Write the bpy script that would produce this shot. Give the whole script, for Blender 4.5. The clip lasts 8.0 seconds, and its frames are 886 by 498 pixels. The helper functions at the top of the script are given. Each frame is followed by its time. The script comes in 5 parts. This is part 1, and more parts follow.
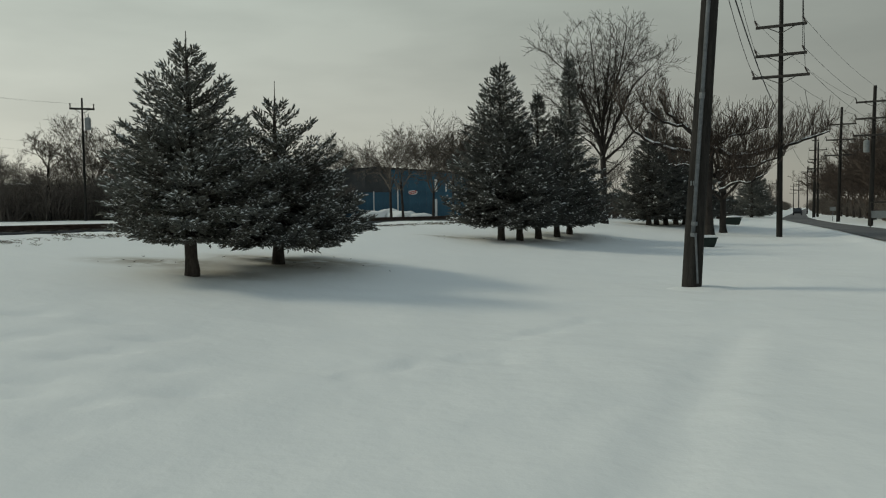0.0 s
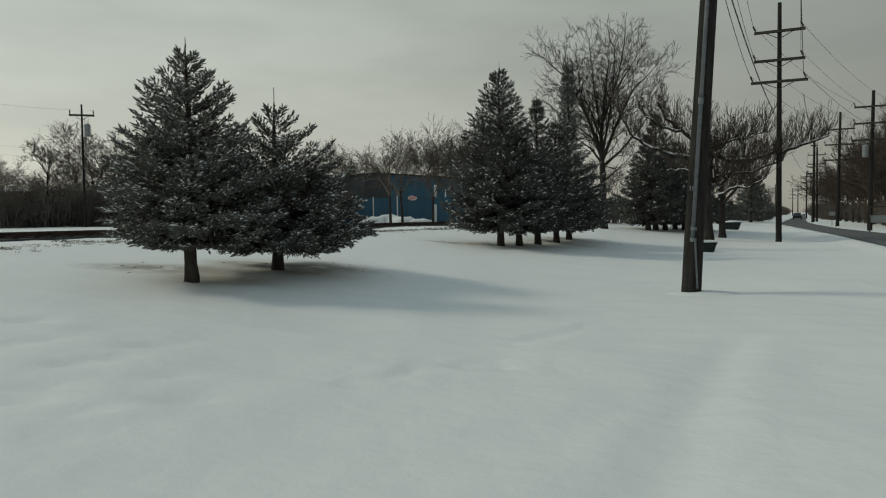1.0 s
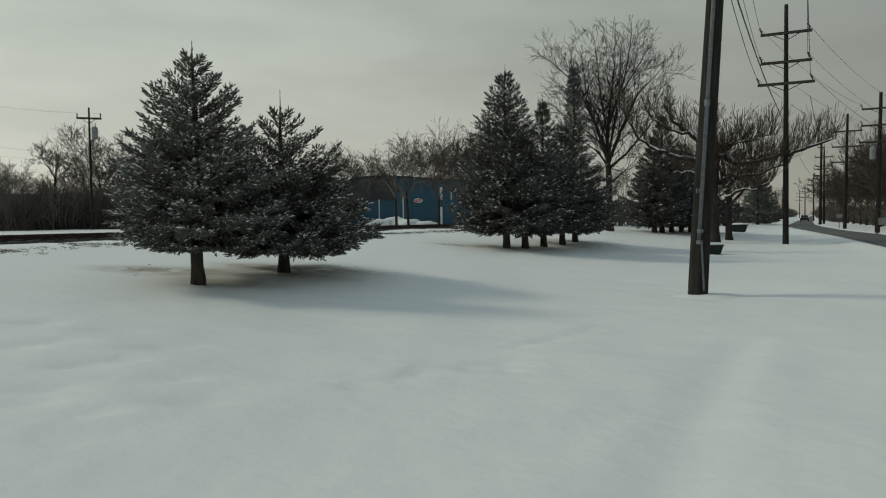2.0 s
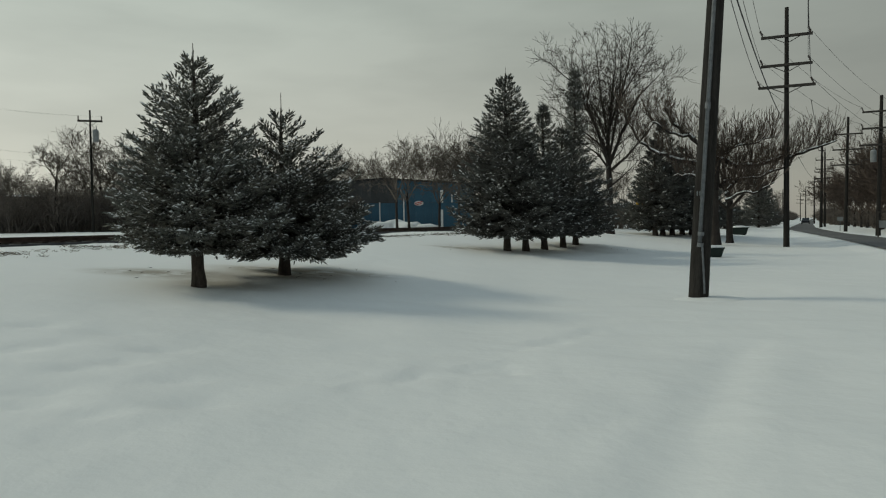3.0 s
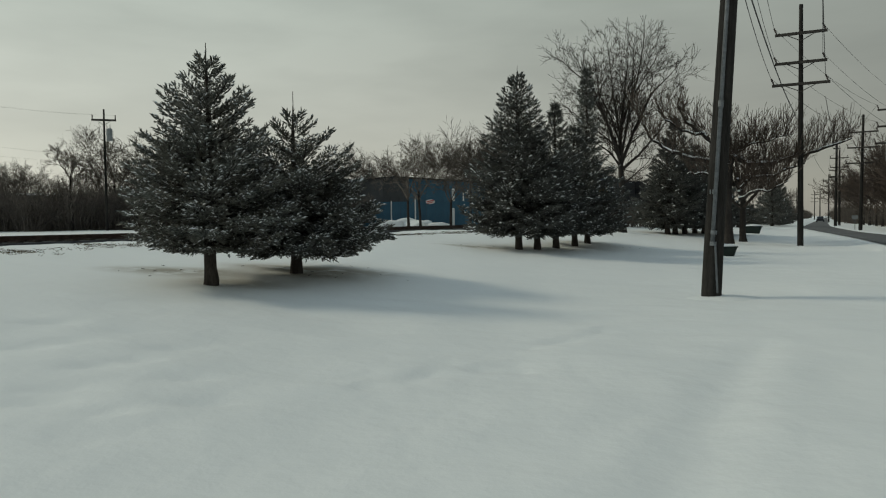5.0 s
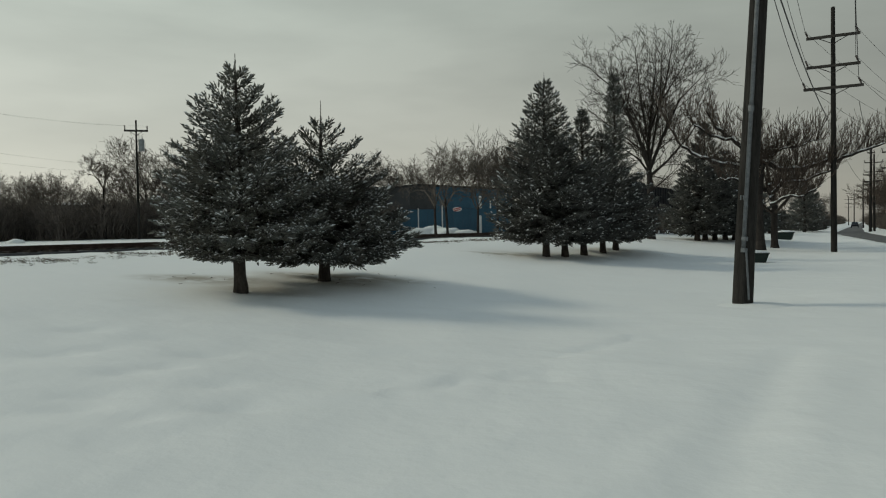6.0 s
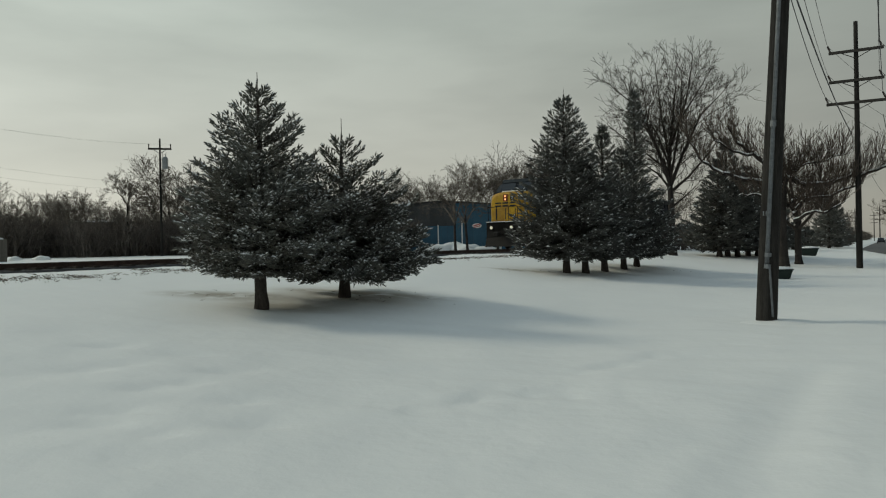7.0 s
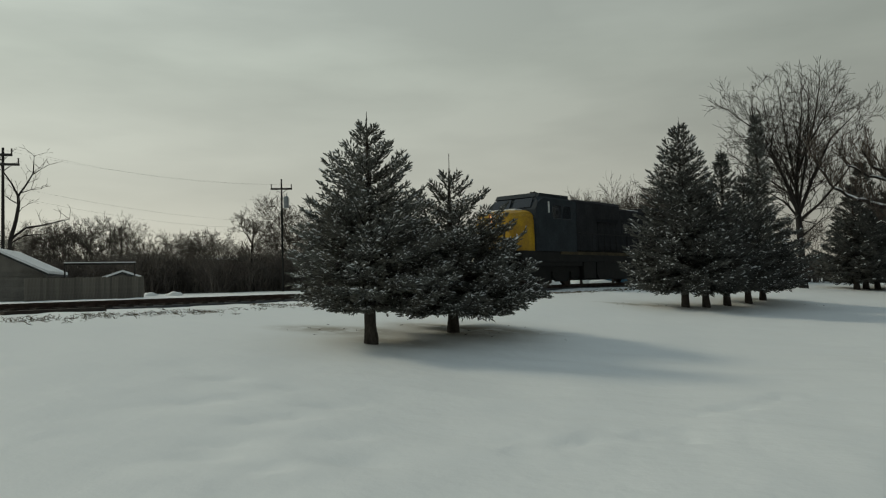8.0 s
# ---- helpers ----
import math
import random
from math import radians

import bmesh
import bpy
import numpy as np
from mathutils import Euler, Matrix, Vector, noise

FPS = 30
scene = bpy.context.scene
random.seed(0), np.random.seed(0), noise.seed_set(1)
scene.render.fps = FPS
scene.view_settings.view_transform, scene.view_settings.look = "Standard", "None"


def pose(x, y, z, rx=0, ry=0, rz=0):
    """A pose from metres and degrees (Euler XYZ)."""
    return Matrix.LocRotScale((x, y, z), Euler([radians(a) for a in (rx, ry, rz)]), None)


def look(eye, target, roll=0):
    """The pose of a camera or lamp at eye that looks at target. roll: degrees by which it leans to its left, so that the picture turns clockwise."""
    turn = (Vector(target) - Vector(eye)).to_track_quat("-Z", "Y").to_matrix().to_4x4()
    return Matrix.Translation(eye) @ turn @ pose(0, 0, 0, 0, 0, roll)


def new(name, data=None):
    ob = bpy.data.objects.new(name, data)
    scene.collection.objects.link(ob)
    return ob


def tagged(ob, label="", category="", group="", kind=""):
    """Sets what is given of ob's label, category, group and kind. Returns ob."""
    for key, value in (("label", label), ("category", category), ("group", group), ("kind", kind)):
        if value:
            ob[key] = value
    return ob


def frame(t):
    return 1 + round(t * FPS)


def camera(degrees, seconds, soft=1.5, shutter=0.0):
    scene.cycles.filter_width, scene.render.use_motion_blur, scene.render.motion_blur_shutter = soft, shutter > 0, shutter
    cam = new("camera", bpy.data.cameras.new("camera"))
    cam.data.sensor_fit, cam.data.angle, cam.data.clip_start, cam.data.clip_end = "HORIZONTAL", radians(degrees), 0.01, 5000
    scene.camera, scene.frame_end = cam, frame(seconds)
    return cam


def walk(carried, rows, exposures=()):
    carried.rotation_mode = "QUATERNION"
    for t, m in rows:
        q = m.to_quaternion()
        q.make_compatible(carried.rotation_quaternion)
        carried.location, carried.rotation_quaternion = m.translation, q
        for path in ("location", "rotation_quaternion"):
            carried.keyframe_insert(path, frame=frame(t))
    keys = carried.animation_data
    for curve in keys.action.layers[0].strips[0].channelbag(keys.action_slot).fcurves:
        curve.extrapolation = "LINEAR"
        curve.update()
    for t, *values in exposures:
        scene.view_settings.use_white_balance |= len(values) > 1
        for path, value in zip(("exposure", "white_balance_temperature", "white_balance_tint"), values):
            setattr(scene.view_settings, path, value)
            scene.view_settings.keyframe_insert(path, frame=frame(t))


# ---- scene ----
# The place is laid out on the railway: u metres across towards the track, v metres along it.
cam = camera(61.0, 8.0, soft=1.15, shutter=0.0)
walk(cam, [
    (0.0, pose(0.00, 0.00, 1.60, 87.19, 0.70, -0.03)),
    (0.5, pose(0.00, 0.00, 1.60, 87.57, 0.75, 0.04)),
    (1.0, pose(0.00, 0.00, 1.60, 87.61, 0.82, -0.07)),
    (1.5, pose(0.00, 0.00, 1.60, 87.67, 0.89, 0.26)),
    (3.0, pose(0.00, 0.00, 1.60, 88.01, 0.82, 0.42)),
    (3.5, pose(0.00, 0.00, 1.60, 87.96, 0.69, 0.34)),
    (4.0, pose(0.00, 0.00, 1.60, 87.96, 0.71, 0.66)),
    (4.5, pose(0.00, 0.00, 1.60, 87.80, 0.77, 0.75)),
    (6.0, pose(0.00, 0.00, 1.60, 88.51, 1.06, 3.35)),
    (6.5, pose(0.00, 0.00, 1.60, 88.94, 1.35, 4.12)),
    (7.0, pose(0.00, 0.00, 1.60, 89.79, 1.13, 4.86)),
    (7.5, pose(0.04, 0.05, 1.60, 91.21, 1.39, 7.08)),
    (7.8, pose(0.08, 0.12, 1.60, 92.07, 1.60, 10.07)),
    (8.0, pose(0.08, 0.18, 1.60, 92.59, 1.50, 13.49)),
], exposures=[(0.0, 0.0, 6950, -2.0), (4.5, 0.0, 6950, -2.0), (7.0, 0.02, 6950, -1.0), (7.5, 0.05, 7000, -1.0), (8.0, -0.12, 7100, -1.5)])

# ---- light: hazy winter sun behind thin cloud ----
SUN_BEARING, SUN_HEIGHT = -77.0, 36.0
SUN_STRENGTH, CLOUD_LOW, CLOUD_HIGH = 0.98, 0.448, 0.264


def make_world():
    w = bpy.data.worlds.new("hazy_sky")
    scene.world = w
    w.use_nodes = True
    nt = w.node_tree
    nt.nodes.clear()
    n, ln = nt.nodes.new, nt.links.new
    sky = n("ShaderNodeTexSky")
    sky.sky_type, sky.sun_disc = "NISHITA", False
    sky.sun_elevation, sky.sun_rotation = radians(SUN_HEIGHT), radians(SUN_BEARING)
    co = n("ShaderNodeTexCoord")
    sep = n("ShaderNodeSeparateXYZ")
    ln(co.outputs["Generated"], sep.inputs[0])
    high = n("ShaderNodeValToRGB")
    high.color_ramp.elements[0].position, high.color_ramp.elements[0].color = 0.0, (CLOUD_LOW, CLOUD_LOW * 0.935, CLOUD_LOW * 0.91, 1)
    high.color_ramp.elements[1].position, high.color_ramp.elements[1].color = 0.85, (CLOUD_HIGH * 0.82, CLOUD_HIGH, CLOUD_HIGH * 1.24, 1)
    e = high.color_ramp.elements.new(0.28)
    e.color = (CLOUD_LOW * 0.80, CLOUD_LOW * 0.84, CLOUD_LOW * 0.83, 1)
    ln(sep.outputs["Z"], high.inputs[0])
    # brighter towards the veiled sun
    sx, sy = math.sin(radians(SUN_BEARING)), math.cos(radians(SUN_BEARING))
    dot = n("ShaderNodeVectorMath")
    dot.operation = "DOT_PRODUCT"
    dot.inputs[1].default_value = (sx * math.cos(radians(SUN_HEIGHT)), sy * math.cos(radians(SUN_HEIGHT)), math.sin(radians(SUN_HEIGHT)))
    ln(co.outputs["Generated"], dot.inputs[0])
    glow = n("ShaderNodeMapRange")
    glow.inputs[1].default_value, glow.inputs[2].default_value, glow.inputs[3].default_value, glow.inputs[4].default_value = -0.25, 0.85, 0.56, 1.50
    ln(dot.outputs["Value"], glow.inputs[0])
    mp = n("ShaderNodeMapping")
    mp.inputs["Scale"].default_value = (1.0, 1.0, 4.2)
    ln(co.outputs["Generated"], mp.inputs[0])
    no = n("ShaderNodeTexNoise")
    no.inputs["Scale"].default_value, no.inputs["Detail"].default_value, no.inputs["Roughness"].default_value = 3.1, 5.0, 0.5
    ln(mp.outputs[0], no.inputs[0])
    cl = n("ShaderNodeMapRange")
    cl.inputs[1].default_value, cl.inputs[2].default_value, cl.inputs[3].default_value, cl.inputs[4].default_value = 0.36, 0.62, 0.90, 1.05
    ln(no.outputs[0], cl.inputs[0])
    mul = n("ShaderNodeMath")
    mul.operation = "MULTIPLY"
    ln(glow.outputs[0], mul.inputs[0])
    ln(cl.outputs[0], mul.inputs[1])
    b1, b2, add, out = n("ShaderNodeBackground"), n("ShaderNodeBackground"), n("ShaderNodeAddShader"), n("ShaderNodeOutputWorld")
    ln(sky.outputs[0], b1.inputs[0])
    b1.inputs[1].default_value = 0.008
    ln(high.outputs[0], b2.inputs[0])
    ln(mul.outputs[0], b2.inputs[1])
    ln(b1.outputs[0], add.inputs[0])
    ln(b2.outputs[0], add.inputs[1])
    ln(add.outputs[0], out.inputs[0])


make_world()
sun = new("sun", bpy.data.lights.new("sun", "SUN"))
sun.data.energy, sun.data.angle, sun.data.color = SUN_STRENGTH, radians(10), (1.0, 0.89, 0.75)
_h, _b = radians(SUN_HEIGHT), radians(SUN_BEARING)
sun.matrix_world = look((50 * math.cos(_h) * math.sin(_b), 50 * math.cos(_h) * math.cos(_b), 50 * math.sin(_h)), (0, 0, 0))


# ---- materials ----
def material(name, colour, rough=0.8, metal=0.0, scale=8.0, vary=0.25, bump=0.2, fine=60.0, island=0.0, each=0.0, second=None, spec=0.3, glow=0.0, space="Object", stretch=(1, 1, 1), dist=0.02):
    m = bpy.data.materials.new(name)
    m.use_nodes = True
    nt = m.node_tree
    n, ln = nt.nodes.new, nt.links.new
    bsdf = nt.nodes["Principled BSDF"]
    bsdf.inputs["Roughness"].default_value, bsdf.inputs["Metallic"].default_value = rough, metal
    bsdf.inputs["Specular IOR Level"].default_value = spec
    co = n("ShaderNodeTexCoord")
    mp = n("ShaderNodeMapping")
    mp.inputs["Scale"].default_value = stretch
    ln(co.outputs[space], mp.inputs[0])
    big, small = n("ShaderNodeTexNoise"), n("ShaderNodeTexNoise")
    for node, s, d in ((big, scale, 4.0), (small, fine, 3.0)):
        node.inputs["Scale"].default_value, node.inputs["Detail"].default_value = s, d
        ln(mp.outputs[0], node.inputs[0])
    mix = n("ShaderNodeMix")
    mix.data_type = "RGBA"
    c2 = second or tuple(c * (1 - vary) for c in colour)
    mix.inputs[6].default_value, mix.inputs[7].default_value = (*colour, 1), (*c2, 1)
    ramp = n("ShaderNodeMapRange")
    ramp.inputs[1].default_value, ramp.inputs[2].default_value = 0.35, 0.65
    ln(big.outputs[0], ramp.inputs[0])
    ln(ramp.outputs[0], mix.inputs[0])
    value = n("ShaderNodeHueSaturation")
    ln(mix.outputs[2], value.inputs["Color"])
    grain = n("ShaderNodeMapRange")
    grain.inputs[1].default_value, grain.inputs[2].default_value, grain.inputs[3].default_value, grain.inputs[4].default_value = 0.3, 0.7, 1 - vary * 0.6, 1 + vary * 0.6
    ln(small.outputs[0], grain.inputs[0])
    last = grain.outputs[0]
    for amount, kind in ((island, 0), (each, 1)):
        if amount:
            src = n("ShaderNodeNewGeometry").outputs["Random Per Island"] if kind == 0 else n("ShaderNodeObjectInfo").outputs["Random"]
            r = n("ShaderNodeMapRange")
            r.inputs[3].default_value, r.inputs[4].default_value = 1 - amount, 1 + amount
            ln(src, r.inputs[0])
            mu = n("ShaderNodeMath")
            mu.operation = "MULTIPLY"
            ln(last, mu.inputs[0])
            ln(r.outputs[0], mu.inputs[1])
            last = mu.outputs[0]
    ln(last, value.inputs["Value"])
    ln(value.outputs[0], bsdf.inputs["Base Color"])
    if bump:
        bp = n("ShaderNodeBump")
        bp.inputs["Strength"].default_value, bp.inputs["Distance"].default_value = bump, dist
        ln(small.outputs[0], bp.inputs["Height"])
        ln(bp.outputs[0], bsdf.inputs["Normal"])
    if glow:
        bsdf.inputs["Emission Color"].default_value, bsdf.inputs["Emission Strength"].default_value = (*colour, 1), glow
    return m


M_NEEDLE = material("spruce_needles", (0.116, 0.122, 0.110), 0.75, scale=2.0, vary=0.4, fine=25, bump=0, island=0.45, each=0.15, second=(0.130, 0.126, 0.106))
M_NEEDLE_FAR = material("dark_spruce_needles", (0.118, 0.120, 0.110), 0.8, scale=1.2, vary=0.35, fine=20, bump=0, island=0.45, each=0.2)
M_BARK = material("spruce_bark", (0.060, 0.050, 0.043), 0.95, scale=6, vary=0.5, fine=40, bump=0.7, stretch=(1, 1, 0.35))
M_GREYBARK = material("grey_bark", (0.042, 0.036, 0.033), 0.95, scale=4, vary=0.45, fine=30, bump=0.5, stretch=(1, 1, 0.3), island=0.2)
M_TWIG = material("brown_twigs", (0.050, 0.041, 0.035), 0.95, scale=0.6, vary=0.4, fine=10, bump=0, island=0.35, each=0.2)
M_SHOOT = material("brown_shoots", (0.095, 0.074, 0.062), 0.95, scale=0.6, vary=0.35, fine=10, bump=0, island=0.35)
# brown twigs again for the far trees, distance haze painted in as paler colour
M_TWIG_HAZE = material("haze_paled_twigs", (0.13, 0.112, 0.098), 0.95, scale=0.6, vary=0.35, fine=10, bump=0, island=0.35, each=0.2)
M_SCRUB = material("brown_scrub", (0.15, 0.13, 0.115), 0.95, scale=0.5, vary=0.4, fine=10, bump=0, island=0.4, each=0.2)
M_FROST = material("clinging_snow", (0.78, 0.80, 0.82), 0.7, scale=10, vary=0.1, fine=80, bump=0.1)
M_POLE = material("creosoted_pole", (0.034, 0.032, 0.030), 0.9, scale=2.5, vary=0.45, fine=22, bump=0.6, stretch=(4, 4, 0.35), each=0.15, spec=0.12)
M_ARM = material("weathered_timber", (0.055, 0.050, 0.046), 0.9, scale=5, vary=0.35, fine=40, bump=0.3)
M_PORCELAIN = material("brown_porcelain", (0.07, 0.055, 0.05), 0.3, vary=0.15, bump=0)
M_STEEL = material("galvanised_steel", (0.20, 0.215, 0.23), 0.5, 0.6, scale=12, vary=0.3, fine=60, bump=0.1)
M_GREYTANK = material("grey_tank_paint", (0.24, 0.26, 0.27), 0.5, scale=5, vary=0.2, bump=0.05)
M_WIRE = material("black_cable", (0.03, 0.03, 0.032), 0.6, vary=0.2, bump=0)
M_ROAD = material("wet_asphalt", (0.090, 0.092, 0.094), 0.75, scale=0.35, vary=0.35, fine=25, bump=0.3, second=(0.13, 0.13, 0.135))
M_BALLAST = material("dirty_ballast", (0.078, 0.079, 0.082), 0.95, scale=1.5, vary=0.5, fine=14, bump=0.9, dist=0.06)
M_RAIL = material("rusty_rail", (0.09, 0.06, 0.05), 0.6, 0.5, scale=6, vary=0.4, bump=0.2)
M_SLEEPER = material("oak_sleeper", (0.055, 0.045, 0.038), 0.95, scale=6, vary=0.4, fine=40, bump=0.4, island=0.3)
M_BLUE = material("blue_cladding", (0.045, 0.118, 0.180), 0.55, scale=0.8, vary=0.2, fine=8, bump=0.05, each=0.1)
M_DULL = material("dull_brown_cladding", (0.075, 0.078, 0.082), 0.8, scale=0.8, vary=0.25, fine=8, bump=0.05, each=0.15)
M_WHITE = material("white_paint", (0.72, 0.73, 0.72), 0.6, scale=5, vary=0.15, bump=0.05)
M_RED = material("red_sign_paint", (0.48, 0.08, 0.07), 0.5, vary=0.15, bump=0)
M_TAN = material("tan_siding", (0.19, 0.178, 0.16), 0.85, scale=1.5, vary=0.25, fine=20, bump=0.1, each=0.1)
M_FENCE = material("weathered_fence_board", (0.17, 0.155, 0.135), 0.9, scale=3, vary=0.3, fine=30, bump=0.3, each=0.22, stretch=(2, 2, 0.3))
M_SHINGLE = material("dark_roofing", (0.06, 0.06, 0.062), 0.9, scale=4, vary=0.3, bump=0.2)
M_GLASS = material("dark_glass", (0.02, 0.024, 0.03), 0.08, vary=0.1, bump=0, spec=0.6)
M_GREEN = material("dark_green_paint", (0.012, 0.024, 0.020), 0.55, scale=6, vary=0.25, bump=0.05)
M_DARKCAR = material("dark_car_paint", (0.03, 0.033, 0.04), 0.3, 0.2, vary=0.15, bump=0)
M_RUBBER = material("black_rubber", (0.02, 0.02, 0.02), 0.85, vary=0.2, bump=0.1)
M_YELLOW = material("yellow_paint", (0.50, 0.30, 0.018), 0.5, scale=1.6, vary=0.3, fine=12, bump=0.05, second=(0.34, 0.19, 0.025))
M_GRIME = material("grimy_yellow_paint", (0.075, 0.056, 0.028), 0.8, scale=1.5, vary=0.5, fine=10, bump=0.05)
M_NAVY = material("navy_paint", (0.034, 0.042, 0.050), 0.65, spec=0.12, scale=1.2, vary=0.3, fine=10, bump=0.05)
M_SOOT = material("sooty_grey_paint", (0.028, 0.029, 0.033), 0.75, spec=0.1, scale=1.2, vary=0.35, fine=10, bump=0.08)
M_BLACK = material("greasy_black", (0.014, 0.013, 0.012), 0.75, scale=3, vary=0.4, fine=20, bump=0.2)
M_LAMP = material("lit_headlamp", (1.0, 0.45, 0.20), 0.3, vary=0, bump=0, glow=1.1)
M_LAMPBOX = material("rusty_red_housing", (0.22, 0.055, 0.025), 0.7, vary=0.3, bump=0)
M_DITCH = material("ditch_lamp", (1.0, 0.9, 0.75), 0.3, vary=0, bump=0, glow=0.25)
M_WEED = material("dead_grass", (0.13, 0.105, 0.07), 0.95, scale=3, vary=0.4, bump=0, island=0.4)


def snow_material():
    m = bpy.data.materials.new("fresh_snow")
    m.use_nodes = True
    nt = m.node_tree
    n, ln = nt.nodes.new, nt.links.new
    b = nt.nodes["Principled BSDF"]
    b.inputs["Roughness"].default_value, b.inputs["Specular IOR Level"].default_value = 0.65, 0.25
    geo = n("ShaderNodeNewGeometry")
    n1, n2, n3 = n("ShaderNodeTexNoise"), n("ShaderNodeTexNoise"), n("ShaderNodeTexNoise")
    for node, s, d in ((n1, 0.35, 4), (n2, 2.2, 6), (n3, 45.0, 3)):
        node.inputs["Scale"].default_value, node.inputs["Detail"].default_value = s, d
        ln(geo.outputs["Position"], node.inputs[0])
    tone = n("ShaderNodeMix")
    tone.data_type = "RGBA"
    tone.inputs[6].default_value, tone.inputs[7].default_value = (0.76, 0.785, 0.795, 1), (0.82, 0.84, 0.84, 1)
    ln(n1.outputs[0], tone.inputs[0])
    last = tone.outputs[2]
    # thin snow over needle litter and dead grass near the two spruces
    for (x, y, rx, ry, top) in ((-5.9, 15.2, 1.5, 0.8, 0.75), (-3.2, 16.9, 2.0, 0.75, 0.9), (-4.2, 14.2, 1.1, 0.7, 0.5), (-3.3, 16.1, 1.0, 0.8, 0.7), (0.6, 27.8, 1.6, 0.5, 0.6)):
        d = n("ShaderNodeVectorMath")
        d.operation = "SUBTRACT"
        d.inputs[1].default_value = (x, y, 0)
        ln(geo.outputs["Position"], d.inputs[0])
        sc = n("ShaderNodeVectorMath")
        sc.operation = "MULTIPLY"
        sc.inputs[1].default_value = (1 / rx, 1 / ry, 0)
        ln(d.outputs[0], sc.inputs[0])
        le = n("ShaderNodeVectorMath")
        le.operation = "LENGTH"
        ln(sc.outputs[0], le.inputs[0])
        mr = n("ShaderNodeMapRange")
        mr.interpolation_type = "SMOOTHSTEP"
        mr.inputs[1].default_value, mr.inputs[2].default_value, mr.inputs[3].default_value, mr.inputs[4].default_value = 0.1, 1.3, top, 0
        ln(le.outputs["Value"], mr.inputs[0])
        th = n("ShaderNodeMapRange")
        th.inputs[1].default_value, th.inputs[2].default_value = 0.30, 0.52
        ln(n2.outputs[0], th.inputs[0])
        mu = n("ShaderNodeMath")
        mu.operation = "MULTIPLY"
        ln(mr.outputs[0], mu.inputs[0])
        ln(th.outputs[0], mu.inputs[1])
        mx = n("ShaderNodeMix")
        mx.data_type = "RGBA"
        mx.inputs[7].default_value = (0.20, 0.165, 0.10, 1)
        ln(mu.outputs[0], mx.inputs[0])
        ln(last, mx.inputs[6])
        last = mx.outputs[2]
    ln(last, b.inputs["Base Color"])
    bp, bq = n("ShaderNodeBump"), n("ShaderNodeBump")
    bp.inputs["Strength"].default_value, bp.inputs["Distance"].default_value = 0.35, 0.10
    bq.inputs["Strength"].default_value, bq.inputs["Distance"].default_value = 0.12, 0.01
    ln(n2.outputs[0], bp.inputs["Height"])
    ln(n3.outputs[0], bq.inputs["Height"])
    ln(bp.outputs[0], bq.inputs["Normal"])
    ln(bq.outputs[0], b.inputs["Normal"])
    return m


M_SNOW = snow_material()

# ---- building helpers ----
PHI = radians(26.0)
UX, UY, VX, VY = -math.cos(PHI), math.sin(PHI), math.sin(PHI), math.cos(PHI)
TRACK_U, RAIL_TOP = 21.7, 1.34
ALONG = 64.0  # rz that turns local x along the track, away from the camera
LEFT_EDGE = ((-60, -11.0), (0, -6.4), (40, -3.2), (60, -1.7), (84, 0.7), (111, 3.4), (135, 4.0), (200, 4.3), (500, 5.5), (1500, 9))
RIGHT_EDGE = ((-60, -16.0), (0, -10.8), (40, -7.0), (63, -5.0), (83, -2.5), (111, -0.7), (135, 0.2), (200, 0.8), (500, 2.0), (1500, 5.5))


def xy(u, v):
    return u * UX + v * VX, u * UY + v * VY


def uv(x, y):
    return x * UX + y * UY, x * VX + y * VY


def smooth(a):
    a = min(max(a, 0.0), 1.0)
    return a * a * (3 - 2 * a)


def at(table, v):
    for (v0, a), (v1, b) in zip(table, table[1:]):
        if v <= v1:
            return a + (b - a) * (v - v0) / (v1 - v0)
    return table[-1][1]


DENTS = ((-4.45, 8.34), (-4.75, 7.93), (-3.41, 7.68), (-3.66, 7.30), (-3.57, 6.48), (-3.3, 8.4), (-3.5, 6.1), (-2.6, 7.1), (-2.84, 5.9), (-5.2, 9.3), (-2.2, 6.3), (-4.1, 9.2))
PRINTS = ((1.14, 9.73), (1.41, 9.85), (0.84, 9.31), (0.52, 8.23), (0.62, 7.93), (-0.49, 7.48), (-0.33, 7.64), (0.2, 8.0), (1.75, 10.3), (2.0, 10.6), (-0.9, 7.0))


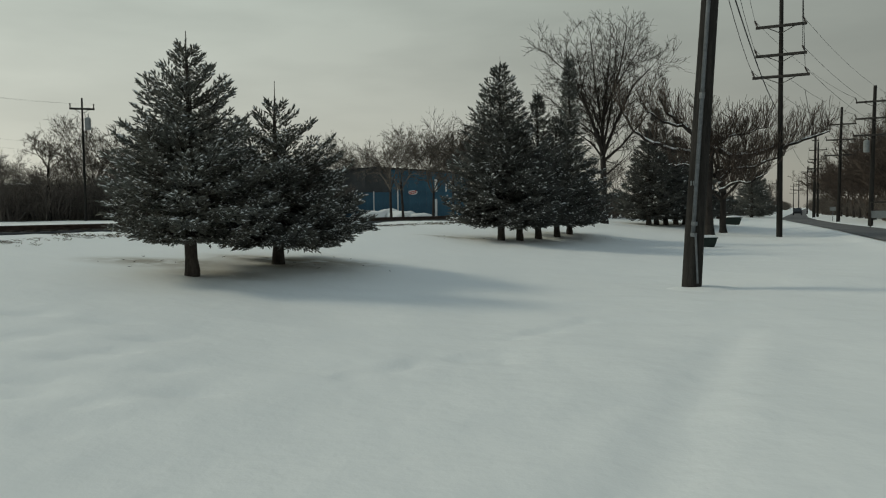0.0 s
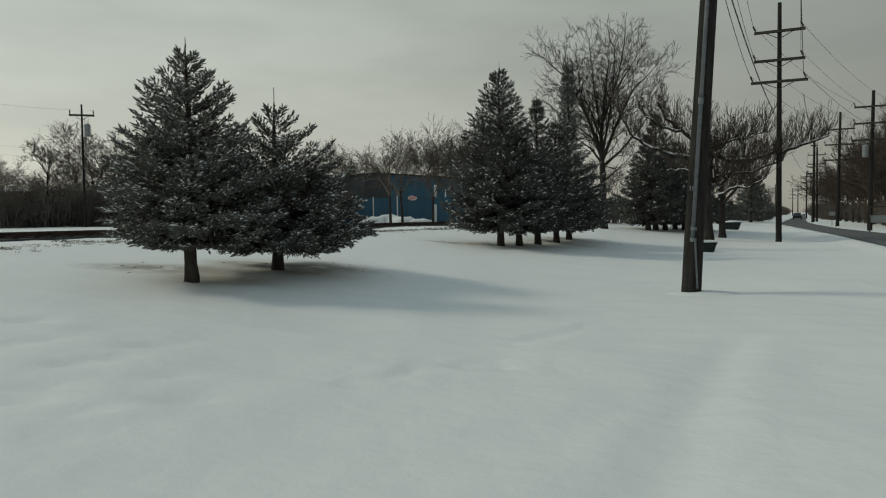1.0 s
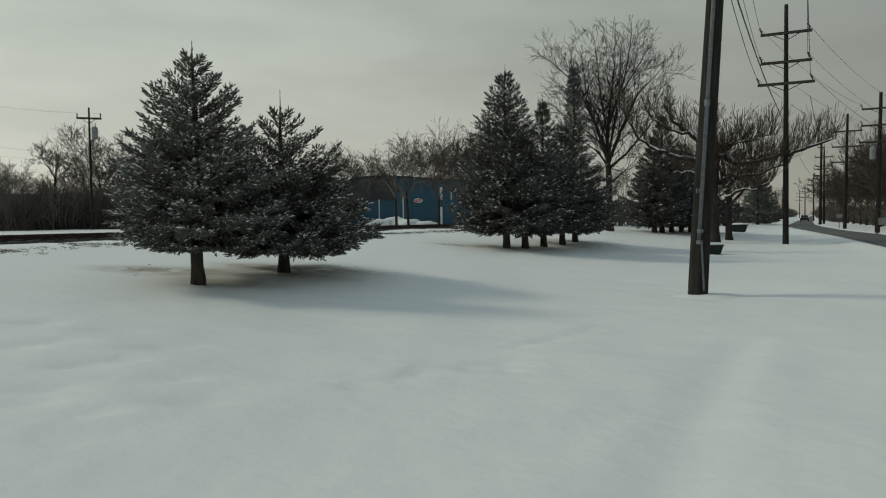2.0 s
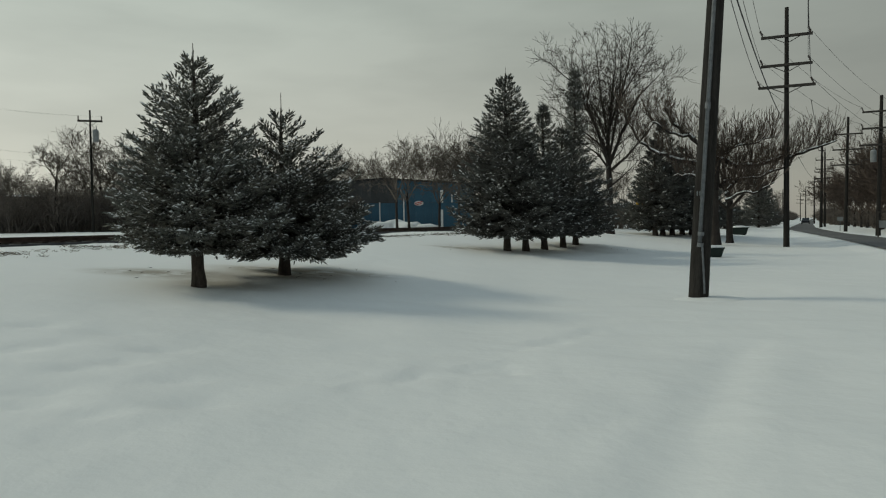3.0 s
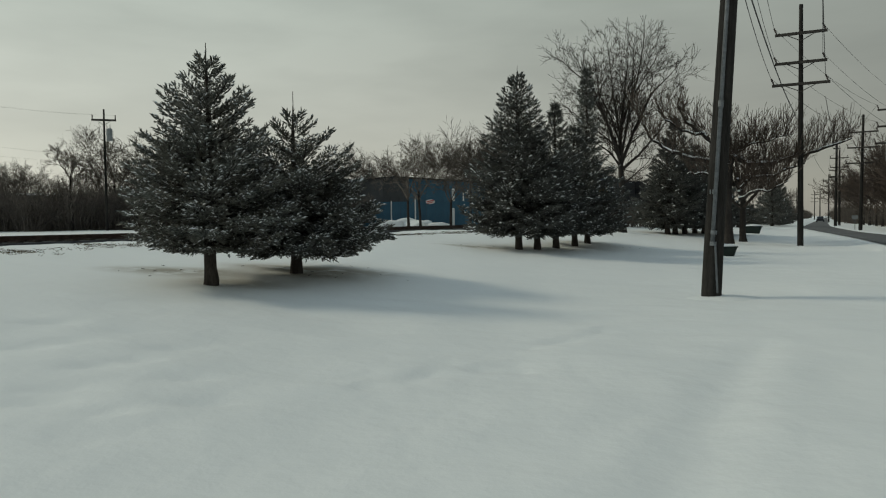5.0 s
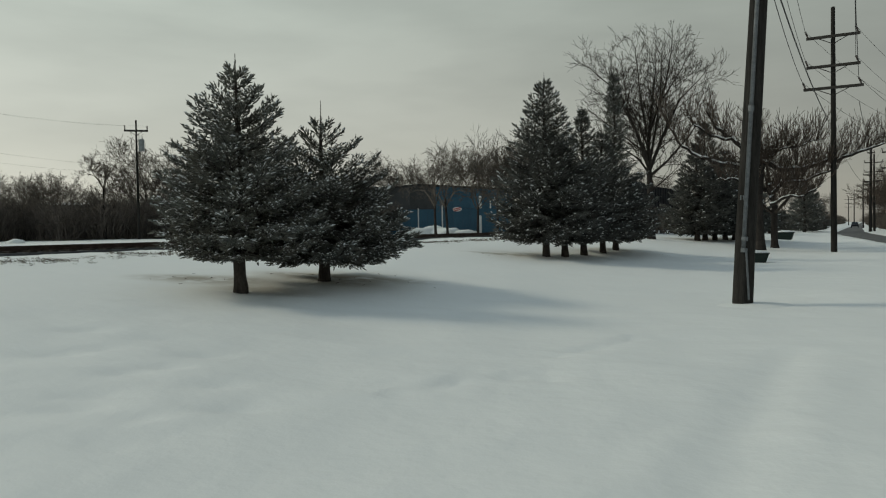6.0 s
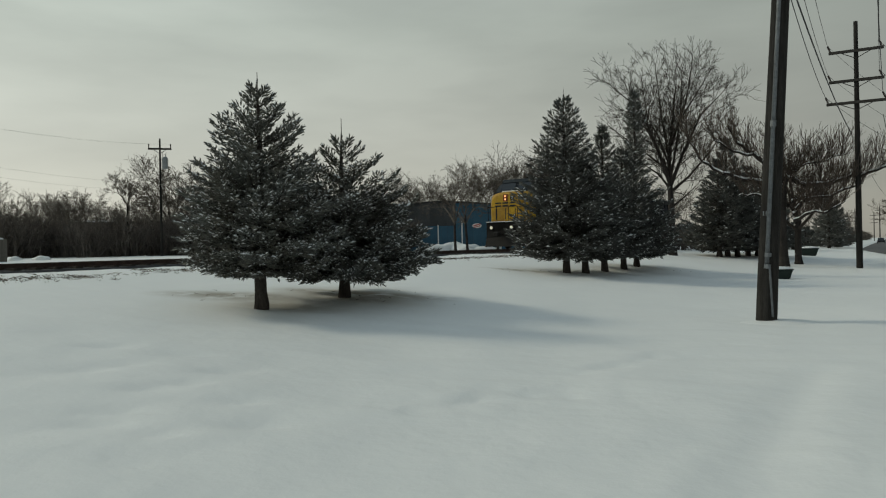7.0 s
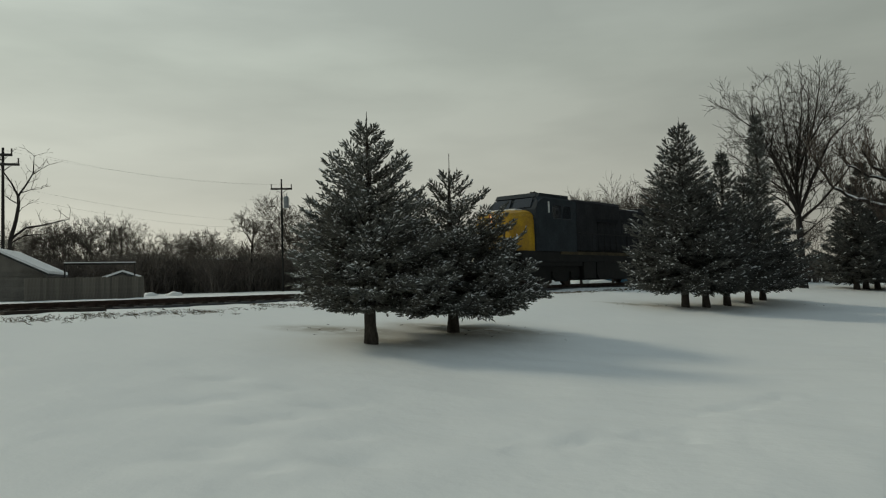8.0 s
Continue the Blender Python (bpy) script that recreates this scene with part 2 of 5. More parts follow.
def ground_z(u, v):
    """Lie of the land: level by the road, rising to the railway, level beyond."""
    z = 1.08 * smooth((u - 2) / 17.0) + 0.35 * smooth((u - 25) / 60)
    if 20.5 < u < 22.9:
        z -= 0.12
    road = 0.5 * (at(LEFT_EDGE, v) + at(RIGHT_EDGE, v))
    half = 0.5 * abs(at(LEFT_EDGE, v) - at(RIGHT_EDGE, v))
    far = abs(u - road) - half
    calm = smooth(far / 2.0)
    z += 0.10 * math.exp(-((far - 0.8) / 0.6) ** 2) if -0.2 < far < 4 else 0.0
    x, y = xy(u, v)
    if abs(u) < 60 and -20 < v < 120:
        z += calm * 0.075 * noise.noise((x * 0.22, y * 0.22, 1.7)) + calm * 0.030 * noise.noise((x * 0.9, y * 1.3, 5.1))
        # shallow wind ripples
        z += calm * 0.038 * max(0.0, noise.noise((x * 0.45 + 9, y * 1.6, 8.0)))
        # low drift beside the leaning pole
        z += 0.10 * math.exp(-((x - 7.8) / 1.6) ** 2 - ((y - 15.9) / 1.2) ** 2)
    if -7 < x < 6 and 3 < y < 14:
        # wind-scoured dents, old half-filled footprints, a shallow trough towards the pole
        for fx, fy in DENTS:
            dx, dy = x - fx, y - fy
            if abs(dx) < 1.0 and abs(dy) < 0.4:
                z -= 0.052 * math.exp(-(dx / 0.30) ** 2 - ((dy - 0.25 * dx) / 0.13) ** 2)
        for fx, fy in PRINTS:
            d2 = (x - fx) ** 2 + (y - fy) ** 2
            if d2 < 0.3:
                z += -0.045 * math.exp(-d2 / 0.02) + 0.022 * math.exp(-((x - fx + 0.1) ** 2 + (y - fy - 0.2) ** 2) / 0.02)
        mid = 1.08 + (y - 4.16) * 0.48
        z -= 0.035 * math.exp(-((x - mid) / 0.30) ** 2) * smooth((10.2 - y) / 1.5) - 0.014 * math.exp(-((x - mid - 0.55) / 0.35) ** 2) * smooth((10.2 - y) / 1.5)
    if far < 0.3:
        z -= 0.05
    return z


def spot(u, v, lift=0.0):
    x, y = xy(u, v)
    return Vector((x, y, ground_z(u, v) + lift))


def mesh_from(name, verts, faces, mats, smooth_shade=False, indices=None):
    me = bpy.data.meshes.new(name)
    me.from_pydata(verts, [], faces)
    for m in (mats if isinstance(mats, (list, tuple)) else [mats]):
        me.materials.append(m)
    if indices is not None:
        me.polygons.foreach_set("material_index", indices)
    if smooth_shade:
        me.polygons.foreach_set("use_smooth", [True] * len(me.polygons))
    me.update()
    return me


def part(name, bm, mat, parent=None, label="", smooth_shade=False):
    """Links a bmesh as one mesh object under a thing or a part."""
    me = bpy.data.meshes.new(name)
    bm.normal_update()
    bm.to_mesh(me)
    bm.free()
    for m in (mat if isinstance(mat, (list, tuple)) else [mat]):
        me.materials.append(m)
    if smooth_shade:
        me.polygons.foreach_set("use_smooth", [True] * len(me.polygons))
    ob = new(name, me)
    if parent is not None:
        ob.parent = parent
    if label:
        tagged(ob, label)
    return ob


def piece(name, me, parent, m=None):
    ob = new(name, me)
    ob.parent = parent
    if m is not None:
        ob.matrix_basis = m
    return ob


def thing(name, m, label, category, group="", kind=""):
    ob = new(name)
    ob.matrix_basis = m
    return tagged(ob, label, category, group, kind)


def box(bm, x0, x1, y0, y1, z0, z1, bevel=0.0, m=None):
    r = bmesh.ops.create_cube(bm, size=1.0)
    vs = r["verts"]
    bmesh.ops.scale(bm, vec=(x1 - x0, y1 - y0, z1 - z0), verts=vs)
    bmesh.ops.translate(bm, vec=((x0 + x1) / 2, (y0 + y1) / 2, (z0 + z1) / 2), verts=vs)
    if m is not None:
        bmesh.ops.transform(bm, matrix=m, verts=vs)
    if bevel:
        es = list({e for v in vs for e in v.link_edges})
        bmesh.ops.bevel(bm, geom=es, offset=bevel, segments=1, affect="EDGES")
    return bm


def boxed(*a, **k):
    return box(bmesh.new(), *a, **k)


def rod(bm, p, q, r0, r1=None, sides=8):
    p, q = Vector(p), Vector(q)
    r1 = r0 if r1 is None else r1
    d = q - p
    m = Matrix.Translation((p + q) / 2) @ d.to_track_quat("Z", "Y").to_matrix().to_4x4()
    bmesh.ops.create_cone(bm, cap_ends=True, segments=sides, radius1=r0, radius2=r1, depth=d.length, matrix=m)
    return bm


def prism(bm, outline, y0, y1):
    """An outline in x, z drawn out from y0 to y1."""
    a = [bm.verts.new((x, y0, z)) for x, z in outline]
    b = [bm.verts.new((x, y1, z)) for x, z in outline]
    bm.faces.new(a)
    bm.faces.new(b[::-1])
    k = len(a)
    for i in range(k):
        bm.faces.new((a[i], b[i], b[(i + 1) % k], a[(i + 1) % k]))
    bmesh.ops.recalc_face_normals(bm, faces=bm.faces[:])
    return bm


def tubes(segs, sides=4):
    """Verts and faces of many tapered tubes; segs rows: x0 y0 z0 x1 y1 z1 r0 r1."""
    s = np.asarray(segs, float)
    p, q, r0, r1 = s[:, 0:3], s[:, 3:6], s[:, 6], s[:, 7]
    d = q - p
    d /= np.linalg.norm(d, axis=1, keepdims=True) + 1e-9
    ref = np.where(np.abs(d[:, 2:3]) > 0.9, np.array([[1.0, 0, 0]]), np.array([[0, 0, 1.0]]))
    a = np.cross(d, ref)
    a /= np.linalg.norm(a, axis=1, keepdims=True) + 1e-9
    b = np.cross(d, a)
    ring = []
    for base, r in ((p, r0), (q, r1)):
        for k in range(sides):
            t = 2 * math.pi * k / sides
            ring.append(base + (a * math.cos(t) + b * math.sin(t)) * r[:, None])
    v = np.stack(ring, axis=1).reshape(-1, 3)
    n = len(s)
    o = (np.arange(n) * 2 * sides)[:, None]
    f = [np.concatenate([o + k, o + (k + 1) % sides, o + sides + (k + 1) % sides, o + sides + k], axis=1) for k in range(sides)]
    return v.tolist(), np.concatenate(f).tolist()


# ---- ground, road, railway ----
def ground():
    def axis(lo, hi, step, far):
        mid = list(np.arange(lo, hi, step))
        out, x, s = [], hi, step
        while x < far:
            out.append(x)
            s *= 1.22
            x += s
        back, x, s = [], lo - step, step
        while x > -far:
            back.append(x)
            s *= 1.22
            x -= s
        return back[::-1] + mid + out
    us = axis(-10, 27, 0.30, 3500)
    us = sorted([u for u in us if not -5 <= u <= 11] + list(np.arange(-5, 11.05, 0.11)))
    vs = axis(0, 42, 0.30, 4000)
    vs = sorted([v for v in vs if not 0.5 <= v <= 14] + list(np.arange(0.5, 14.05, 0.11)))
    verts = [(*xy(u, v), ground_z(u, v)) for v in vs for u in us]
    k = len(us)
    faces = [(j * k + i, (j + 1) * k + i, (j + 1) * k + i + 1, j * k + i + 1) for j in range(len(vs) - 1) for i in range(k - 1)]
    ob = new("ground", mesh_from("ground", verts, faces, M_SNOW, True))
    tagged(ob, "open field under smooth fresh white snow", "ground", kind="structure")


def road():
    vs = [-60, -30, 0, 20, 30, 40, 50, 60, 70, 80, 90, 100, 110, 120, 135, 160, 200, 260, 350, 500, 800, 1500]
    verts, faces = [], []
    for v in vs:
        a, b = at(LEFT_EDGE, v), at(RIGHT_EDGE, v)
        for k in range(7):
            u = b + (a - b) * k / 6
            verts.append((*xy(u, v), 0.02 + 0.03 * math.sin(math.pi * k / 6)))
    for j in range(len(vs) - 1):
        for i in range(6):
            faces.append((j * 7 + i + 1, (j + 1) * 7 + i + 1, (j + 1) * 7 + i, j * 7 + i))
    tagged(new("road", mesh_from("road", verts, faces, M_ROAD, True)), "bare wet grey asphalt road between snowy verges", "road", kind="structure")


def railway():
    t = thing("railway_track", pose(*xy(TRACK_U, 0), 0, 0, 0, ALONG), "single railway track on a low dark ballast bed", "railway track", kind="structure")
    bm = bmesh.new()
    cuts = [-140 + 1.5 * i for i in range(420)]
    rows = []
    for x in cuts:
        j = lambda s: 0.09 * noise.noise((x * 0.7, s, 3.0))
        rows.append([bm.verts.new((x, y + j(y), z + 0.5 * j(y + 7))) for y, z in ((-1.85, 0.80), (-1.45, 1.17), (0, 1.20), (1.45, 1.17), (1.85, 0.80))])
    for a, b in zip(rows, rows[1:]):
        for i in range(4):
            bm.faces.new((a[i], b[i], b[i + 1], a[i + 1]))
    bmesh.ops.recalc_face_normals(bm, faces=bm.faces[:])
    part("ballast", bm, M_BALLAST, t, "dark dirty ballast bed")
    for y in (-0.75, 0.75):
        bm = bmesh.new()
        box(bm, -140, 488, y - 0.07, y + 0.07, 1.18, 1.21)
        box(bm, -140, 488, y - 0.012, y + 0.012, 1.21, 1.31)
        box(bm, -140, 488, y - 0.036, y + 0.036, 1.305, RAIL_TOP)
        part("rail", bm, M_RAIL, t, "rusty steel rail")
    bm = bmesh.new()
    me = mesh_from("sleeper", *block_mesh(-0.11, 0.11, -1.28, 1.28, 1.13, 1.225), M_SLEEPER)
    bm.free()
    for i in range(240):
        piece("sleeper", me, t, pose(-40 + 0.6 * i, random.uniform(-0.03, 0.03), random.uniform(-0.01, 0.01), 0, 0, random.uniform(-1, 1)))


def block_mesh(x0, x1, y0, y1, z0, z1):
    v = [(x, y, z) for z in (z0, z1) for x, y in ((x0, y0), (x1, y0), (x1, y1), (x0, y1))]
    return v, [(3, 2, 1, 0), (4, 5, 6, 7), (0, 1, 5, 4), (1, 2, 6, 5), (2, 3, 7, 6), (3, 0, 4, 7)]


ground()
road()
railway()


# ---- conifers ----
def conifer_meshes(seed, outline, shoot=0.115, whorl=0.118, twig=0.066, step=0.040, mats=None, ragged=0.17, frost=0.26, thick=0.125, leader=0.3):
    """Crown, snow and limb meshes of a spruce. outline: rows of height and reach of the branch tips."""
    rng = np.random.default_rng(seed)
    zs, rs = np.array([o[0] for o in outline]), np.array([o[1] for o in outline])
    rs = np.maximum(rs * 0.93 - shoot * 1.1, 0.02)
    zs = zs - shoot * 1.5 * np.linspace(0, 1, len(zs))
    low, top = zs[0], zs[-1]
    P, D, L, W, limbs = [], [], [], [], []
    z = low
    while z < top - 0.12:
        f = (z - low) / (top - low)
        count = int(rng.integers(6, 9)) if f < 0.6 else int(rng.integers(4, 7))
        turn = rng.uniform(0, 6.28)
        for b in range(count):
            az = turn + 6.283 * b / count + rng.uniform(-0.35, 0.35)
            zt = z + rng.uniform(-0.10, 0.10)
            reach = np.interp(zt, zs, rs) * (rng.uniform(1 - ragged * 1.8, 1 + ragged * 0.3) + (0.08 if rng.random() < 0.10 else 0.0)) + 0.02
            rise = reach * (-0.10 + 0.95 * f + rng.uniform(-0.15, 0.15))
            z0 = max(zt - rise, low * 0.8 + 0.25)
            zt = min(zt, top - 0.02)
            n = max(4, int(reach / twig))
            bow = rng.uniform(-0.15, 0.15)
            prev = np.array([0.0, 0.0, z0])
            for k in range(n):
                s = (k + 1) / n
                a2 = az + bow * s
                sag = -0.10 * reach * math.sin(3.1416 * s) * (1 - f)
                p = np.array([math.cos(a2) * reach * s, math.sin(a2) * reach * s, z0 + (zt - z0) * s ** 1.25 + sag])
                d = p - prev
                d /= np.linalg.norm(d)
                limbs.append((*prev, *p, 0.017 * (1 - s) * reach + 0.005, 0.017 * (1 - s) * reach + 0.004))
                prev = p
                if s < 0.20 and reach > 1.0:
                    continue
                side = np.array([-math.sin(a2), math.cos(a2), 0.0])
                span = (0.42 * reach * (1.05 - s) ** 0.75 * (0.4 + 0.6 * s) + 0.05) * rng.uniform(0.7, 1.2)
                for sg in (-1, 1):
                    sd = d * 0.75 + side * sg * 0.72 + np.array([0, 0, 0.28 * f - 0.10 + rng.normal(0, 0.14)])
                    sd /= np.linalg.norm(sd)
                    m = max(1, int(span / step))
                    g = (np.arange(m) + rng.uniform(0.2, 0.8, m)) / m
                    fork = np.where(np.arange(m) % 2 == 0, 1.0, -1.0)[:, None] * np.cross(sd, [0, 0, 1.0])[None, :]
                    q = p + sd * (span * g)[:, None] + rng.normal(0, 0.16 * shoot, (m, 3))
                    P.append(q)
                    D.append(sd * 0.8 + fork * 0.62 + rng.normal(0, 0.30, (m, 3)) + [0, 0, 0.22 * f])
                    L.append(shoot * rng.uniform(0.65, 1.25, m))
                    W.append(np.full(m, 0.35 + 0.65 * s))
                    # the twig's own end shoot
                    P.append((p + sd * span)[None, :])
                    D.append((sd + rng.normal(0, 0.12, 3))[None, :])
                    L.append(np.array([shoot * rng.uniform(0.9, 1.4)]))
                    W.append(np.array([s]))
            P.append(prev[None, :])
            D.append((d + np.array([0, 0, 0.25 * f]))[None, :])
            L.append(np.array([shoot * 1.4]))
            W.append(np.array([1.0]))
        z += whorl * rng.uniform(0.8, 1.2) * (1.0 + 0.22 * f)
    # leader
    m = 10
    P.append(np.stack([np.zeros(m), np.zeros(m), np.linspace(top - 0.35, top - 0.02, m)], axis=1))
    D.append(np.stack([rng.normal(0, 0.4, m), rng.normal(0, 0.4, m), np.ones(m)], axis=1))
    L.append(np.full(m, shoot * 0.8))
    W.append(np.ones(m))
    limbs.append((0, 0, top - 0.4, 0.01, 0, top + leader, 0.014, 0.006))
    P, D, L, W = np.concatenate(P), np.concatenate(D), np.concatenate(L), np.concatenate(W)
    D /= np.linalg.norm(D, axis=1, keepdims=True)
    n = len(P)
    A = np.cross(D, np.tile([[0.31, 0.17, 0.93]], (n, 1)))
    A /= np.linalg.norm(A, axis=1, keepdims=True) + 1e-9
    B = np.cross(D, A)
    V = []
    # a shoot: three long facets meeting in a blunt point, with needle blades standing off
    R = (L * thick)[:, None]
    tip, foot = P + D * L[:, None], P - D * (L * 0.06)[:, None]
    ring = [P + D * (L * 0.45)[:, None] + (A * math.cos(t) + B * math.sin(t)) * R for t in (0.3, 2.4, 4.5)]
    for i in range(3):
        V += [foot, ring[i], ring[(i + 1) % 3], tip, ring[(i + 1) % 3], ring[i]]
    for i in range(4):
        t = 1.5708 * i + rng.uniform(0, 1, n)[:, None]
        out, tang = A * np.cos(t) + B * np.sin(t), -A * np.sin(t) + B * np.cos(t)
        base = P + D * (L * (0.08 + 0.17 * i))[:, None]
        V += [base - tang * R * 0.45, base + tang * R * 0.45, base + D * (L * 0.32)[:, None] + out * R * 1.9]
    V = np.stack(V, axis=1).reshape(-1, 3)
    mats = mats or (M_NEEDLE, M_BARK, M_FROST)
    crown = mesh_from("crown", V.tolist(), np.arange(len(V)).reshape(-1, 3).tolist(), mats[0])
    wood = mesh_from("limbs", *tubes(limbs, 4), mats[1])
    # frozen snow lying on the outer shoots
    pick = (rng.uniform(0, 1, n) < frost * (0.2 + W)) & (W > 0.55)
    Q, E, S, Aq = P[pick] + D[pick] * (L[pick] * 0.5)[:, None], D[pick], L[pick], A[pick]
    Q = Q + np.array([0, 0, 1.0]) * (S * thick * 1.0)[:, None]
    k = len(Q)
    a, b, c = E * (S * rng.uniform(0.15, 0.50, k))[:, None], Aq * (S * rng.uniform(0.08, 0.22, k))[:, None], np.array([[0, 0, 1.0]]) * (S * 0.15)[:, None]
    sv = np.stack([Q + a, Q + b, Q - a, Q - b, Q + c, Q - c * 0.6], axis=1).reshape(-1, 3)
    o = (np.arange(k) * 6)[:, None]
    sf = np.concatenate([np.concatenate([o + i, o + (i + 1) % 4, o + 4], axis=1) for i in range(4)] + [np.concatenate([o + (i + 1) % 4, o + i, o + 5], axis=1) for i in range(4)])
    rime = mesh_from("snow", sv.tolist(), sf.tolist(), mats[2])
    return crown, wood, rime


def trunk_mesh(height, r0, bend, seed, mat, foot=1.15):
    rng = random.Random(seed)
    bm = bmesh.new()
    zs = [-0.15, 0.0, 0.12, 0.35, 0.7, 1.1, 1.7] + [height * k / 6 for k in range(3, 7)]
    zs = sorted(z for z in zs if z <= height)
    rings = []
    for z in zs:
        f = max(0, z) / height
        r = r0 * (1 - f) ** 0.8 + 0.008
        r *= foot if z <= 0 else 1.12 if z < 0.2 else 1.0
        cx, cy = bend * math.sin(z * 1.9) * min(1, z), bend * 0.6 * math.sin(z * 1.3 + 1) * min(1, z)
        rings.append([bm.verts.new((cx + r * math.cos(a) * rng.uniform(0.93, 1.07), cy + r * math.sin(a) * rng.uniform(0.93, 1.07), z)) for a in [6.2832 * k / 12 for k in range(12)]])
    for a, b in zip(rings, rings[1:]):
        for i in range(12):
            bm.faces.new((a[i], a[(i + 1) % 12], b[(i + 1) % 12], b[i]))
    bm.faces.new(rings[-1])
    return bm


def spruce(u, v, seed, outline, label, group, r0, bend=0.0, **k):
    p = spot(u, v, -0.02)
    t = thing("spruce_tree", pose(*p, 0, 0, seed * 37 % 360), label, "tree", group)
    part("trunk", trunk_mesh(outline[-1][0] * 0.97, r0, bend, seed, M_BARK), M_BARK, t, "dark scaly bare trunk", True)
    crown, wood, rime = conifer_meshes(seed, outline, **k)
    c = piece("crown", crown, t)
    tagged(c, "dense dark green needles", kind="stuff")
    tagged(piece("branchwork", wood, t), "dark woody limbs", kind="stuff")
    tagged(piece("snow", rime, t), "flecks of frozen snow on the shoots", kind="stuff")
    return t


def cone_outline(height, radius, clear, belly=1.0):
    """A plain spruce: skirt, widest a little higher, then a taper."""
    return ((clear, radius * 0.80), (clear + 0.07 * height, radius), (clear + 0.2 * height, radius * 0.97 * belly), (clear + 0.42 * height, radius * 0.72 * belly), (height * 0.78, radius * 0.40 * belly), (height * 0.92, radius * 0.20), (height, 0.03))


pair = "two spruces in the field"
spruce(*uv(-4.60, 13.75), 3, ((0.69, 1.10), (0.90, 1.48), (1.3, 1.74), (1.75, 1.74), (2.05, 1.66), (2.4, 1.52), (2.7, 1.36), (3.0, 1.22), (3.4, 1.06), (3.8, 0.80), (4.05, 0.52), (4.25, 0.28), (4.45, 0.05)), "broad dark green spruce with snow-flecked shoots on a bare trunk", pair, 0.115, 0.04, leader=0.18)
spruce(*uv(-3.52, 16.02), 8, ((0.57, 1.75), (0.70, 2.20), (0.98, 2.40), (1.35, 2.16), (1.85, 1.86), (2.4, 1.60), (2.8, 1.36), (3.1, 0.98), (3.4, 0.54), (3.68, 0.06)), "smaller bushy spruce with a thin leader, dusted with snow", pair, 0.12, 0.02, leader=0.38, ragged=0.11)

row = "row of spruces by the railway"
far_mats = (M_NEEDLE_FAR, M_BARK, M_FROST)
SPINDLY = ((0.7, 1.9), (1.1, 2.4), (2.0, 2.25), (3.2, 1.75), (4.2, 0.98), (4.9, 0.62), (5.6, 0.78), (6.2, 0.50), (6.9, 0.62), (7.6, 0.36), (8.4, 0.03))
for (x, y, seed, lines, ragged) in (
        (2.17, 27.92, 11, ((0.72, 1.95), (1.0, 2.32), (1.7, 2.48), (3.0, 2.10), (4.0, 1.70), (5.2, 1.18), (6.0, 0.74), (6.75, 0.04)), 0.16),
        (2.92, 28.55, 12, cone_outline(4.7, 2.1, 0.70), 0.22),
        (3.79, 29.81, 13, cone_outline(5.9, 2.0, 0.70), 0.30),
        (4.92, 32.38, 14, cone_outline(5.4, 2.35, 0.70), 0.28),
        (5.84, 34.66, 15, SPINDLY, 0.34)):
    h = lines[-1][0]
    spruce(*uv(x, y), seed, lines, "tall dark spruce on a bare trunk in a row" if h > 5.6 else "low spindly spruce in a row", row, 0.125, 0.03, shoot=0.17, whorl=0.145, twig=0.10, step=0.075, mats=far_mats, ragged=ragged, frost=0.13)

grove = "grove of spruces beyond the row"
for (x, y, seed, h, r) in ((14.3, 52.2, 21, 6.6, 2.3), (15.4, 54.2, 22, 8.3, 2.6), (16.4, 55.3, 23, 6.2, 2.2), (17.9, 57.8, 24, 6.8, 2.5), (19.0, 59.1, 25, 6.0, 2.5), (20.4, 61.5, 26, 6.4, 2.6)):
    spruce(*uv(x, y), seed, cone_outline(h * 1.04, r * 1.28, 0.75), "dark spruce with a bare trunk in a close grove", grove, 0.18, 0.03, shoot=0.30, whorl=0.26, twig=0.18, step=0.14, mats=far_mats, frost=0.05)
for (u, v, seed, h, r) in ((7.6, 118, 31, 7.0, 3.2), (8.2, 126, 32, 8.6, 3.4), (7.4, 133, 33, 8.0, 3.3), (9.5, 92, 34, 3.0, 2.2), (9.0, 100, 35, 3.4, 2.5)):
    spruce(u, v, seed, cone_outline(h, r, 0.5), "distant dark spruce beside the snowy verge", "far spruces by the road", 0.2, 0.0, shoot=0.5, whorl=0.45, twig=0.32, step=0.26, mats=far_mats, frost=0.03)


# ---- bare trees ----
def grow(rng, p, d, length, r, depth, out, spread=0.5, lift=0.12, shrink=0.74, kids=(2, 3), steps=3, crook=0.13, thin=0.006):
    for k in range(steps):
        d = d + np.array([rng.gauss(0, crook), rng.gauss(0, crook), rng.gauss(0, crook) + lift * 0.5])
        d = d / np.linalg.norm(d)
        q = p + d * length / steps
        r1 = max(thin, r * (1 - 0.22 / steps * 1.4))
        out.append((*p, *q, r, r1))
        p, r = q, r1
        if depth > 0 and k < steps - 1 and rng.random() < 0.55:
            child(rng, p, d, length * shrink * rng.uniform(0.55, 0.9), r * 0.5, depth - 1, out, spread, lift, shrink, kids, steps, crook, thin)
    if depth <= 0:
        return
    for i in range(rng.choice(kids)):
        child(rng, p, d, length * shrink * rng.uniform(0.75, 1.1), r * rng.uniform(0.55, 0.78), depth - 1, out, spread, lift, shrink, kids, steps, crook, thin)


